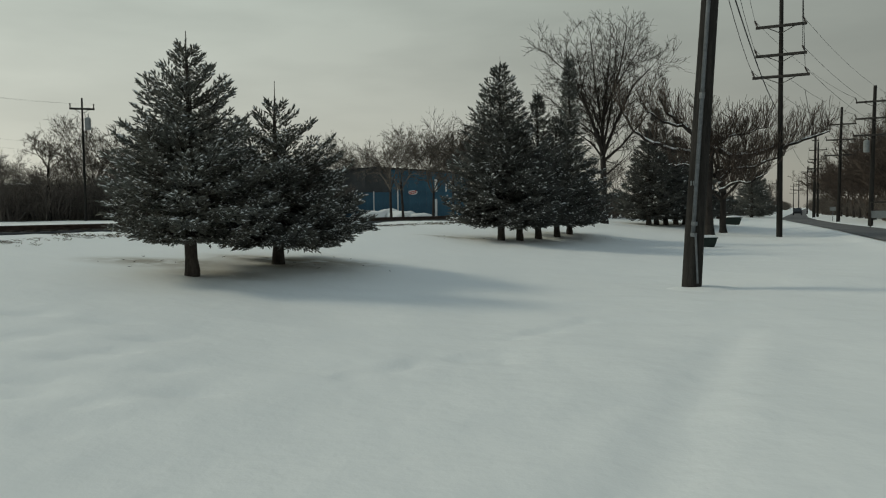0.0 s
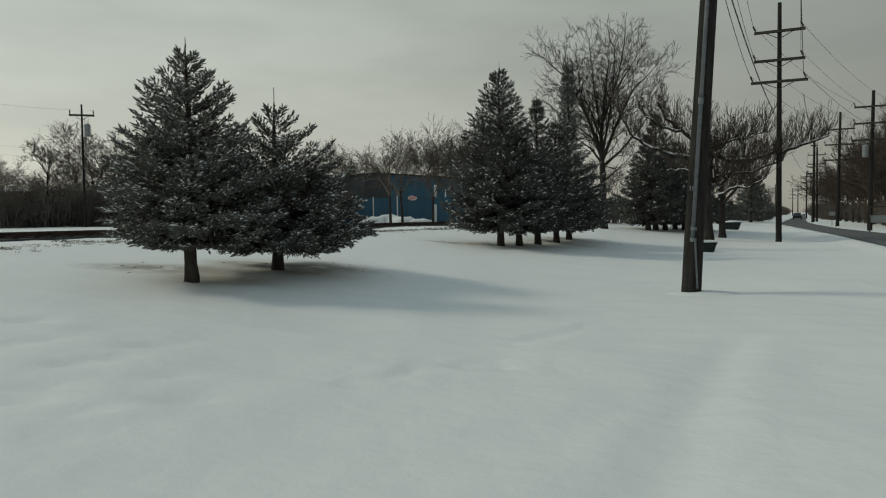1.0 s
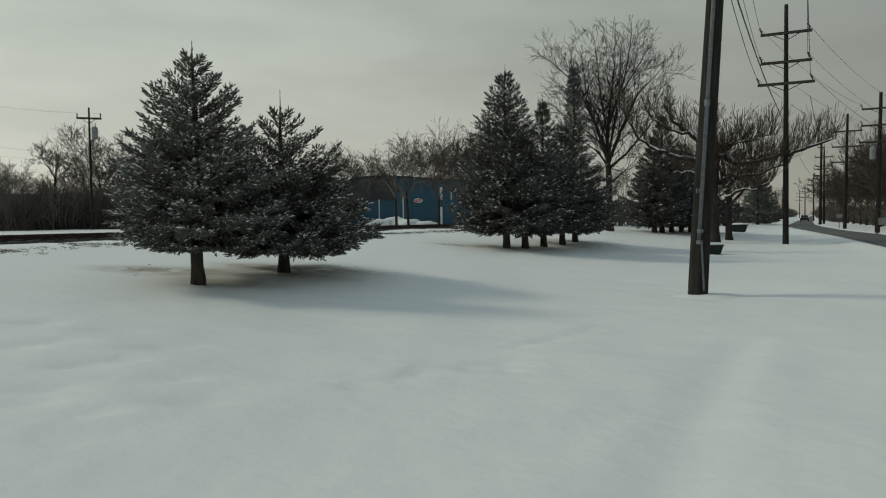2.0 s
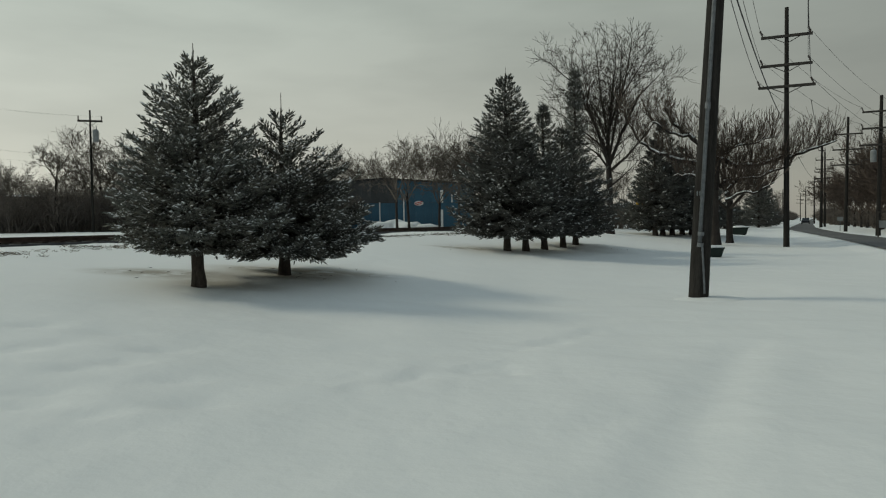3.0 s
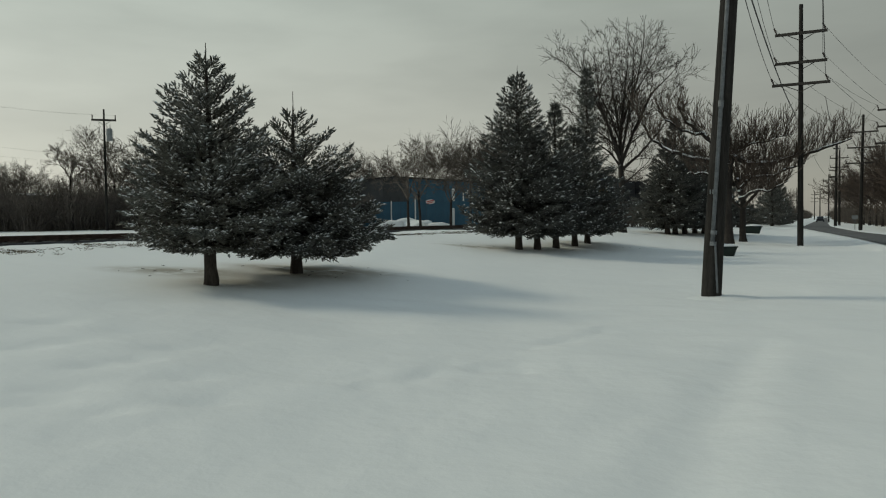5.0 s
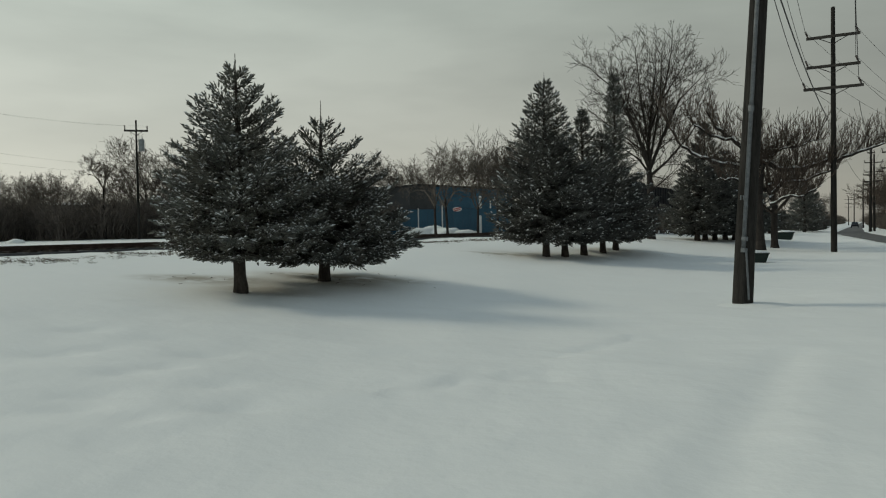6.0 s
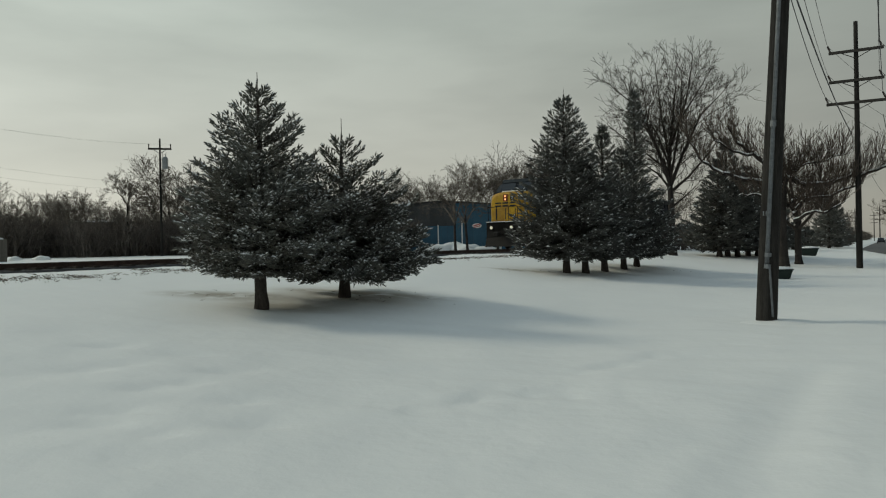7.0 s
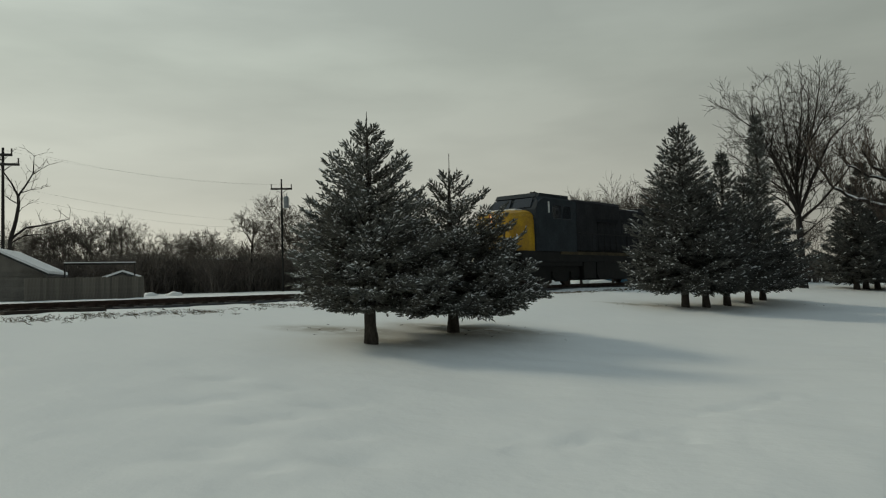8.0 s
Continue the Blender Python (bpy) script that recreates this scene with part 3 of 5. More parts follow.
def child(rng, p, d, length, r, depth, out, spread, lift, shrink, kids, steps, crook, thin):
    side = np.cross(d, np.array([rng.gauss(0, 1), rng.gauss(0, 1), rng.gauss(0, 1)]))
    side /= np.linalg.norm(side) + 1e-9
    a = spread * rng.uniform(0.6, 1.3)
    e = d * math.cos(a) + side * math.sin(a) + np.array([0, 0, lift])
    grow(rng, p, e / np.linalg.norm(e), length, max(thin, r), depth, out, spread, lift, shrink, kids, steps, crook, thin)


def bare_meshes(seed, trunk, r, first, depth, limbs, spread=0.5, lift=0.12, shrink=0.74, rise=0.9, thin=0.008, crook=0.12, sides=4, kids=(2, 3), size=None, mat=None, low=0.35, taper=0.04):
    rng = random.Random(seed)
    wood, twigs = [], []
    p, d = np.array([0, 0, -0.2]), np.array([0, 0, 1.0])
    for k in range(6):
        d = d + np.array([rng.gauss(0, 0.035), rng.gauss(0, 0.035), 0])
        d /= np.linalg.norm(d)
        q = p + d * (trunk + 0.2) / 6
        flare = 1.5 if k == 0 else 1.0
        wood.append((*p, *q, r * flare * (1 - taper * k), r * (1 - taper * (k + 1))))
        p = q
    for i in range(limbs):
        az = 6.2832 * i / limbs + rng.uniform(-0.4, 0.4)
        el = rise * rng.uniform(0.75, 1.25) if i else 1.45
        e = np.array([math.cos(az) * math.cos(el), math.sin(az) * math.cos(el), math.sin(el)])
        start = p - np.array([0, 0, trunk * low * rng.random() * (i > 0)])
        grow(rng, start, e, first * rng.uniform(0.8, 1.15), r * (rng.uniform(0.42, 0.62) if taper < 0.1 else rng.uniform(0.24, 0.36)), depth, twigs, spread, lift, shrink, kids, 3, crook, thin)
    if size:
        a = np.array(twigs)
        sz = size[0] / max(a[:, 5].max(), 0.1)
        sx = size[1] / np.percentile(np.hypot(a[:, 3], a[:, 4]), 98)
        k = np.array([sx, sx, sz] * 2 + [1, 1])
        twigs, wood = (a * k).tolist(), (np.array(wood) * k).tolist()
    v, f = tubes(wood, 9)
    trunk_me = mesh_from("trunk", v, f, M_GREYBARK, True)
    v, f = tubes(twigs, sides)
    return trunk_me, mesh_from("crown", v, f, mat or M_TWIG), len(twigs)


def bare_tree(m, meshes, label, group=""):
    t = thing("bare_tree", m, label, "tree", group)
    piece("trunk", meshes[0], t)
    tagged(piece("crown", meshes[1], t), "bare leafless branches and twigs", kind="stuff")
    return t


def big_tree():
    """Straight trunk, ascending limbs that arch out into a wide dome of fine twigs."""
    t = thing("bare_tree", pose(10.62, 49.37, ground_z(*uv(10.62, 49.37)) - 0.05, 0, 0, -12), "big leafless deciduous tree with a wide domed crown", "tree")
    rg = random.Random(23)
    wood, twigs = [], []
    limbs = (
        [(0, -.2, .42), (0, .5, .30), (0, 1.5, .27), (-.08, 3.2, .25), (-.15, 5.1, .22), (-.2, 7.5, .15), (.2, 10.5, .09), (.55, 13.2, .03)],
        [(-.15, 5.4, .15), (-1.3, 8.3, .11), (-2.5, 10.9, .07), (-4.4, 12.2, .03)],
        [(-.2, 6.2, .12), (-1.9, 9.4, .08), (-3.1, 11.4, .04), (-3.4, 12.8, .02)],
        [(-.1, 5.3, .16), (1.1, 7.9, .12), (2.6, 10.6, .07), (4.3, 12.0, .03)],
        [(0, 4.9, .13), (1.5, 6.0, .09), (3.4, 7.9, .06), (4.4, 9.2, .03)],
        [(-.2, 7.5, .10), (-.75, 10.2, .07), (-1.1, 13.2, .03)],
        [(0, 8.3, .10), (1.3, 11.3, .06), (1.8, 13.6, .03)],
        [(0, 3.7, .08), (.9, 4.3, .05), (1.7, 4.9, .03)],
        [(-.15, 6.4, .10), (-2.2, 7.9, .06), (-4.6, 9.6, .03)],
        [(.3, 9.5, .06), (2.6, 12.4, .03)],
        [(-.1, 5.8, .12), (.5, 8.5, .08), (.9, 11.0, .05), (1.0, 12.8, .02)],
        [(-.15, 6.8, .10), (-1.0, 8.8, .07), (-2.0, 10.4, .04), (-2.2, 11.8, .02)],
        [(-.1, 5.0, .10), (-1.1, 6.2, .07), (-2.4, 7.0, .03)],
    )
    for li, limb in enumerate(limbs):
        k = rg.uniform(-0.55, 0.55) if li else 0.0
        pts = [np.array([a * 0.71, k * (z - limb[0][1]) if li else 0.0, z * 0.85]) for a, z, r in limb]
        for p0, p1, (_, z, r), (_, _, r1) in zip(pts, pts[1:], limb, limb[1:]):
            wood.append((*p0, *p1, r * 0.80, r1 * 0.80))
            if z < 4.4 and li == 0:
                continue
            d = (p1 - p0) / np.linalg.norm(p1 - p0)
            for n in range(int(np.linalg.norm(p1 - p0) / 0.33)):
                g = rg.random()
                child(rg, p0 + (p1 - p0) * g, d, rg.uniform(0.85, 1.45), max(0.014, (r + (r1 - r) * g) * 0.30), 3, twigs, 0.68, 0.05, 0.74, (2, 2, 3), 3, 0.13, 0.008)
        grow(rg, pts[-1], (pts[-1] - pts[-2]) / np.linalg.norm(pts[-1] - pts[-2]), 0.9, 0.025, 2, twigs, 0.5, 0.05, 0.7, (2, 3), 2, 0.07, 0.009)
    piece("trunk", mesh_from("trunk", *tubes(wood, 10), M_GREYBARK, True), t)
    tagged(piece("crown", mesh_from("crown", *tubes(twigs, 3), M_TWIG), t), "fine bare leafless twigs", kind="stuff")


big_tree()


def spreading_tree():
    """Old tree with long low snow-laden limbs and many upright shoots."""
    u, v = uv(15.55, 43.8)
    t = thing("bare_tree", pose(*spot(u, v, -0.05), 0, 0, 0), "old leafless tree with low snow-laden limbs and upright shoots", "tree")
    rng = random.Random(9)
    wood, shoots, cap = [], [], []
    fwd = np.array([0.36, 0.933, 0])
    side = np.array([0.933, -0.36, 0])
    P = lambda a, b, z: side * a + fwd * b + np.array([0, 0, z])
    limbs = (
        [(0, 0, -0.2, .42), (-.05, 0, .6, .33), (-.1, 0, 1.8, .30), (-.1, 0, 3.2, .29), (0, 0, 4.6, .28)],
        [(0, 0, 4.6, .24), (.13, .2, 5.1, .20), (.8, .3, 4.7, .18), (1.4, .3, 4.55, .17), (2.3, .2, 4.6, .15), (3.2, .2, 4.85, .13), (4.2, 0, 5.1, .10), (5.2, -.1, 5.4, .08), (6.2, -.2, 5.75, .04)],
        [(.5, 0, 2.9, .18), (.9, -.3, 3.5, .13), (1.5, -.5, 3.8, .11), (2.6, -.5, 4.0, .09), (3.9, -.4, 4.5, .05)],
        [(0, 0, 4.2, .24), (-1.1, .2, 4.8, .18), (-2.0, .1, 5.0, .15), (-2.8, 0, 5.4, .13), (-3.7, 0, 5.75, .11), (-4.5, -.1, 6.5, .08), (-5.0, 0, 7.4, .06), (-5.4, .1, 8.3, .03)],
        [(-.1, 0, 3.5, .16), (-.8, -.3, 4.0, .10), (-1.6, -.4, 4.15, .07), (-2.3, -.5, 4.1, .04)],
        [(0, 0, 4.5, .22), (-.7, .2, 5.7, .19), (-1.5, .3, 6.5, .15), (-2.4, .4, 7.2, .11), (-2.9, .4, 8.2, .05)],
        [(-1.5, .3, 6.5, .11), (-2.6, .2, 6.7, .08), (-3.6, .1, 7.4, .05), (-4.0, .1, 8.2, .03)],
        [(0, 0, 4.5, .15), (.4, .3, 5.3, .09), (1.2, .4, 5.8, .06), (2.2, .5, 5.9, .045), (3.3, .5, 6.2, .03)],
        [(0, 0, 4.5, .2), (-.3, .6, 5.6, .15), (-.2, 1.2, 6.6, .1), (.1, 1.6, 7.4, .05)],
        [(.5, -.3, 2.6, .12), (1.4, -1.0, 3.0, .09), (2.2, -1.5, 3.0, .06), (3.0, -1.8, 3.5, .03)],
        [(.2, .2, 3.4, .14), (.9, .5, 4.0, .1), (1.3, .6, 3.6, .07), (1.9, .7, 3.4, .03)],
    )
    for li, limb in enumerate(limbs):
        fine = [limb[0]]
        for q0, q1 in zip(limb, limb[1:]):
            for g in (0.33, 0.67, 1.0):
                j = 0.0 if g == 1.0 or li == 0 else 0.06
                fine.append(tuple(c0 + (c1 - c0) * g + (rng.gauss(0, j) if i < 3 else 0.0) for i, (c0, c1) in enumerate(zip(q0, q1))))
        for (a, b, z, r), (a1, b1, z1, r1) in zip(fine, fine[1:]):
            p0, p1 = P(a, b, z), P(a1, b1, z1)
            wood.append((*p0, *p1, r * 0.8, r1 * 0.8))
            if li == 0:
                continue
            n = p1 - p0
            flat = 1 - abs(n[2]) / np.linalg.norm(n)
            if flat > 0.22 and rng.random() < 0.9:
                cap.append((*(p0 + [0, 0, r * 0.60]), *(p1 + [0, 0, r1 * 0.60]), r * 0.62, r1 * 0.62))
            for k in range(max(1, int(np.linalg.norm(n) / (0.026 if a >= 0 else 0.045)))):
                g = rng.random()
                s = p0 + n * g
                d = np.array([rng.gauss(0, 0.5), rng.gauss(0, 0.5), 1.0])
                d += n / np.linalg.norm(n) * 0.35
                grow(rng, s, d / np.linalg.norm(d), rng.uniform(0.3, 1.0), 0.017, 2, shoots, 0.42, 0.12, 0.74, (1, 2, 2), 2, 0.10, 0.009)
    vv, ff = tubes(wood, 10)
    piece("trunk", mesh_from("trunk", vv, ff, M_GREYBARK, True), t)
    vv, ff = tubes(shoots, 3)
    tagged(piece("shoot_tangle", mesh_from("shoot_tangle", vv, ff, M_SHOOT), t), "dense upright leafless shoots", kind="stuff")
    vv, ff = tubes(cap, 8)
    tagged(piece("snow", mesh_from("snow", vv, ff, M_FROST, True), t), "snow lying along the limbs", kind="stuff")


spreading_tree()
second = bare_meshes(17, 3.0, 0.22, 2.2, 4, 5, spread=0.5, lift=0.12, shrink=0.74, rise=0.8, thin=0.012)
bare_tree(pose(*spot(*uv(17.6, 47.2), -0.05), 0, 0, 10), second, "leafless tree behind the old spreading tree")

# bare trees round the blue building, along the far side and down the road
kinds = [bare_meshes(40 + k, 3.0 + k % 2, 0.15, 2.2, 5, 5, spread=0.58, lift=0.035, shrink=0.76, rise=0.95, low=0.25, thin=0.010, sides=3, crook=0.13, kids=(2, 2, 3), mat=M_TWIG_HAZE) for k in range(4)]
dark_kinds = [bare_meshes(140 + k, 2.2, 0.18, 2.8, 5, 6, spread=0.46, lift=0.08, shrink=0.76, rise=0.95, thin=0.014, sides=3, crook=0.10, kids=(2, 2, 3), mat=M_SHOOT) for k in range(2)]
slim = [bare_meshes(60 + k, 5.5, 0.13, 1.3, 5, 5, spread=0.55, lift=0.05, shrink=0.72, rise=0.9, low=0.4, thin=0.010, sides=3, crook=0.11, mat=M_TWIG_HAZE) for k in range(2)]


def stand(u, v, kind, size, turn, label, group):
    m = pose(*spot(u, v, -0.05), 0, 0, turn)
    t = bare_tree(m, kind, label, group)
    t.scale = (size, size, size)
    return t


def bearing_spot(bearing, dist):
    b = radians(bearing)
    return uv(dist * math.sin(b), dist * math.cos(b))


rng = random.Random(4)
for (b, d, k, s) in ((-3.9, 62, 0, 0.78), (-3.0, 63, 1, 0.74), (-0.7, 64, 2, 0.76), (0.8, 70, 3, 0.84), (2.0, 66, 0, 0.95), (3.4, 70, 1, 1.05), (-7.6, 100, 1, 1.05), (-6.6, 104, 3, 1.0), (-5.6, 98, 2, 0.95), (-2.2, 92, 3, 1.05), (-1.4, 96, 1, 1.1), (0.2, 94, 2, 1.1), (1.3, 98, 0, 1.15), (2.6, 92, 3, 1.1), (4.2, 96, 2, 1.1), (5.0, 92, 1, 1.05)):
    stand(*bearing_spot(b, d), kinds[k], s * 1.05, rng.uniform(0, 360), "leafless tree standing by the blue building", "trees by the building")
for b, d, z in ((-42.2, 82, 0.80), (-41.0, 86, 0.86), (-39.8, 80, 0.80), (-38.7, 84, 0.84), (-37.6, 82, 0.74), (-40.4, 90, 0.9), (-30.6, 84, 0.74), (-31.6, 88, 0.72)):
    stand(*bearing_spot(b, d), kinds[int(-b * 10) % 4], z, rng.uniform(0, 360), "bushy leafless tree behind the scrub", "trees beyond the railway")
stand(*bearing_spot(-27.5, 68), slim[0], 0.82, 30, "tall thin leafless tree beside the far pole", "trees beyond the railway")
for b, s in ((-24.9, 1.0), (-23.6, 0.95), (-26.0, 0.7), (-22.0, 0.85)):
    stand(*bearing_spot(b, 74), kinds[int(b * 10) % 4], s, rng.uniform(0, 360), "bushy leafless tree behind the scrub", "trees beyond the railway")
b = -48.0
while b < -20:
    stand(*bearing_spot(b, rng.uniform(95, 120)), kinds[rng.randrange(4)], rng.uniform(0.65, 1.0), rng.uniform(0, 360), "leafless tree in the woods beyond the railway", "trees beyond the railway")
    b += rng.uniform(0.6, 1.1)


def gaunt_tree():
    x, y = 57 * math.sin(radians(-43.3)), 57 * math.cos(radians(-43.3))
    t = thing("bare_tree", pose(x, y, ground_z(*uv(x, y)) - 0.05, 0, 0, 43), "gaunt leafless tree with few forked limbs", "tree", "trees beyond the railway")
    rg = random.Random(31)
    wood, twigs = [], []
    limbs = (
        [(0, -.2, .32), (0, 2.2, .26), (.1, 4.4, .23), (.45, 6.0, .2), (.6, 7.2, .17), (.55, 7.9, .15)],
        [(.55, 7.8, .12), (.2, 8.7, .09), (-.3, 9.6, .06), (-.5, 10.4, .03)],
        [(.57, 7.8, .12), (1.1, 8.8, .09), (1.45, 9.6, .07), (1.5, 10.9, .03)],
        [(1.35, 9.4, .05), (1.9, 9.9, .035), (2.4, 10.3, .02)],
        [(.1, 4.5, .14), (1.0, 5.4, .11), (2.0, 5.6, .09), (2.9, 5.9, .06), (3.6, 6.1, .03)],
        [(.1, 4.2, .1), (.9, 4.8, .07), (2.1, 4.95, .03)],
        [(.55, 7.2, .07), (.1, 7.5, .05), (-.3, 7.9, .03)],
        [(.65, 8.0, .06), (1.3, 8.3, .04), (1.9, 8.4, .02)],
        [(.5, 6.4, .06), (.8, 6.9, .03)],
    )
    for limb in limbs:
        for (a, z, r), (a1, z1, r1) in zip(limb, limb[1:]):
            wood.append((a, 0, z * 0.88, a1, 0, z1 * 0.88, r * 0.58, r1 * 0.58))
            if z > 4.5:
                for k in range(2):
                    d = np.array([rg.gauss(0, 0.6), rg.gauss(0, 0.6), rg.uniform(0.2, 1)])
                    grow(rg, np.array([a1, 0, z1 * 0.88]), d / np.linalg.norm(d), rg.uniform(0.4, 0.9), 0.02, 1, twigs, 0.5, 0.05, 0.7, (1, 2), 2, 0.12, 0.010)
    piece("trunk", mesh_from("trunk", *tubes(wood, 8), M_GREYBARK, True), t)
    tagged(piece("crown", mesh_from("crown", *tubes(twigs, 3), M_TWIG_HAZE), t), "few bare twigs", kind="stuff")


gaunt_tree()
for (u, v, s) in ((-9, 96, 1.0), (-8, 104, 1.1), (-11, 84, 1.0), (-13, 78, 1.1), (-7, 118, 0.9), (-6, 130, 0.9), (-12, 92, 1.2), (-5, 150, 0.9), (-4, 175, 0.9), (-4, 205, 1.0), (-16, 74, 1.0), (-15, 90, 1.2), (-10, 88, 1.1), (-8.5, 98, 1.0), (-7.5, 110, 1.0), (-9.5, 101, 1.15), (-6.5, 124, 1.0), (-5.5, 140, 1.0), (-11.5, 88, 1.1), (-13, 84, 1.1), (-7, 107, 1.1), (-5, 160, 1.1), (-10.5, 93, 1.15)):
    stand(u, v, dark_kinds[int(v) % 2], s * 1.12, v * 31 % 360, "leafless brown tree behind the roadside poles", "trees by the road")
for (u, v, s) in ((14, 160, 1.0), (12, 190, 1.0), (10, 230, 1.0), (15, 135, 0.9), (30, 95, 1.0), (29, 110, 1.0), (30, 128, 1.0)):
    stand(u, v, kinds[int(v) % 4], s, v * 17 % 360, "distant leafless tree along the railway", "far trees")


# ---- scrub beyond the railway ----
def bush_mesh(seed, height, stems, thin=0.013):
    rng = random.Random(seed)
    out = []
    for k in range(stems):
        a, rr = rng.uniform(0, 6.2832), rng.uniform(0, 1.4)
        d = np.array([math.cos(a) * 0.35, math.sin(a) * 0.35, 1.0])
        grow(rng, np.array([math.cos(a) * rr, math.sin(a) * rr, -0.1]), d / np.linalg.norm(d), height * rng.uniform(0.3, 0.45), 0.035, 3, out, 0.5, 0.08, 0.72, (2, 2, 3), 2, 0.18, thin)
    return mesh_from("bush", *tubes(out, 3), M_SCRUB)


bushes = [bush_mesh(80 + k, 3.6, 84, 0.010) for k in range(3)]


def bush(u, v, size, k, turn, group="scrub beyond the railway", tall=1.0):
    t = new("bush", bushes[k])
    t.matrix_basis = pose(*spot(u, v, -0.02), 0, 0, turn)
    t.scale = (size, size, size * tall)
    tagged(t, "tangled brown leafless scrub in the snow", "bush", group, "stuff")


rng = random.Random(12)
b = -50.0
while b < -8.5:
    for d in (70, 76, 84):
        if d == 70 and b < -36:
            continue
        u, v = bearing_spot(b + rng.uniform(-0.4, 0.4), d + rng.uniform(-2, 2))
        bush(u, v, rng.uniform(0.8, 1.15), rng.randrange(3), rng.uniform(0, 360))
    b += 1.25
for v in range(84, 240, 5):
    bush(-8.0 - rng.uniform(0, 3) + 0.02 * (v - 84), v + rng.uniform(-3, 3), rng.uniform(0.7, 1.0), rng.randrange(3), rng.uniform(0, 360), "scrub by the road")
for b, d, z in ((10.9, 66, 0.62), (12.6, 64, 0.66), (13.9, 68, 0.6), (9.6, 62, 0.6)):
    bush(*bearing_spot(b, d), z, rng.randrange(3), rng.uniform(0, 360), "scrub under the big tree")
for v in range(170, 520, 14):
    bush(-3.4 - rng.uniform(0, 2.5) + 0.004 * v, v + rng.uniform(-4, 4), rng.uniform(0.9, 1.3), rng.randrange(3), rng.uniform(0, 360), "scrub by the road")
    bush(9.5 + rng.uniform(0, 4) + 0.004 * v, v + 40 + rng.uniform(-4, 4), rng.uniform(0.8, 1.2), rng.randrange(3), rng.uniform(0, 360), "far scrub beside the road")
for b in np.arange(5.0, 24.5, 1.3):
    bush(*bearing_spot(b, 118 + 2.5 * b), rng.uniform(0.8, 1.1), rng.randrange(3), rng.uniform(0, 360), "far scrub along the railway")


# ---- poles and wires ----
def shaft(bm, height, r0, r1, lean=(0, 0), sides=14):
    rings = []
    for k in range(9):
        f = k / 8
        z = -0.3 + (height + 0.3) * f
        r = r0 + (r1 - r0) * f
        rings.append([bm.verts.new((lean[0] * max(z, 0) + r * math.cos(6.2832 * i / sides), lean[1] * max(z, 0) + r * math.sin(6.2832 * i / sides), z)) for i in range(sides)])
    for a, b in zip(rings, rings[1:]):
        for i in range(sides):
            bm.faces.new((a[i], a[(i + 1) % sides], b[(i + 1) % sides], b[i]))
    bm.faces.new(rings[-1])
    return bm


def utility_pole(x, y, height, r0, arms, label, group, turn=-26.0, lean=(0, 0), can=None, tilt=0.45, shift=0.0, slim=0.62):
    """arms: rows of height and half length. Returns the thing and the arm ends in the world."""
    base = Vector((x, y, ground_z(*uv(x, y)) - 0.02))
    t = thing("utility_pole", pose(*base), label, "utility pole", group)
    part("shaft", shaft(bmesh.new(), height, r0, r0 * slim, lean), M_POLE, t, "", True)
    a = radians(turn)
    ax = Vector((math.cos(a), math.sin(a), 0))
    ends = []
    for z, half in arms:
        c = Vector((lean[0] * z, lean[1] * z, z)) + Vector((-math.sin(a), math.cos(a), 0)) * -(r0 * 0.8) + ax * shift
        m = Matrix.Translation(c) @ Matrix.Rotation(a, 4, "Z")
        part("crossarm", boxed(-half, half, -0.06, 0.06, -0.075, 0.075, 0.012, m), M_ARM, t, "weathered wooden crossarm")
        for s in (-1, 1):
            bm = bmesh.new()
            rod(bm, c + ax * (s * half * 0.52) + Vector((0, 0, -0.07)), c - ax * shift + Vector((0, 0, -0.42)), 0.022, sides=5)
            part("brace", bm, M_ARM, t)
            tip = c + ax * (s * half * 0.93) + Vector((0, 0, 0.06))
            top = tip + ax * (-tilt * 0.3) + Vector((0, 0, 0.34))
            bm = rod(bmesh.new(), tip, top, 0.035, 0.045, 8)
            for k in range(3):
                q = tip.lerp(top, 0.35 + 0.28 * k)
                rod(bm, q, q.lerp(top, 0.12), 0.075, 0.05, 8)
            part("insulator", bm, M_PORCELAIN, t, "ribbed brown post insulator")
            ends.append(base + top)
    if can:
        z, side = can
        c = Vector((lean[0] * z, lean[1] * z, z)) + ax * (side * (r0 + 0.27))
        bm = rod(bmesh.new(), c - Vector((0, 0, 0.48)), c + Vector((0, 0, 0.42)), 0.23, sides=14)
        rod(bm, c + Vector((0, 0, 0.42)), c + Vector((0, 0, 0.52)), 0.23, 0.12, sides=14)
        rod(bm, c + Vector((0.06, 0, 0.5)), c + Vector((0.06, 0, 0.78)), 0.04, 0.025, 6)
        part("transformer", bm, M_GREYTANK, t, "grey transformer can")
    return t, ends


def wire(p, q, sag, r=0.012, name="overhead_wire", group="overhead wires"):
    n = 22
    pts = [Vector(p).lerp(Vector(q), k / n) - Vector((0, 0, 4 * sag * (k / n) * (1 - k / n))) for k in range(n + 1)]
    v, f = tubes([(*a, *b, r, r) for a, b in zip(pts, pts[1:])], 4)
    ob = new(name, mesh_from(name, v, f, M_WIRE))
    tagged(ob, "thin dark overhead wire strung between utility poles", "wire", group)


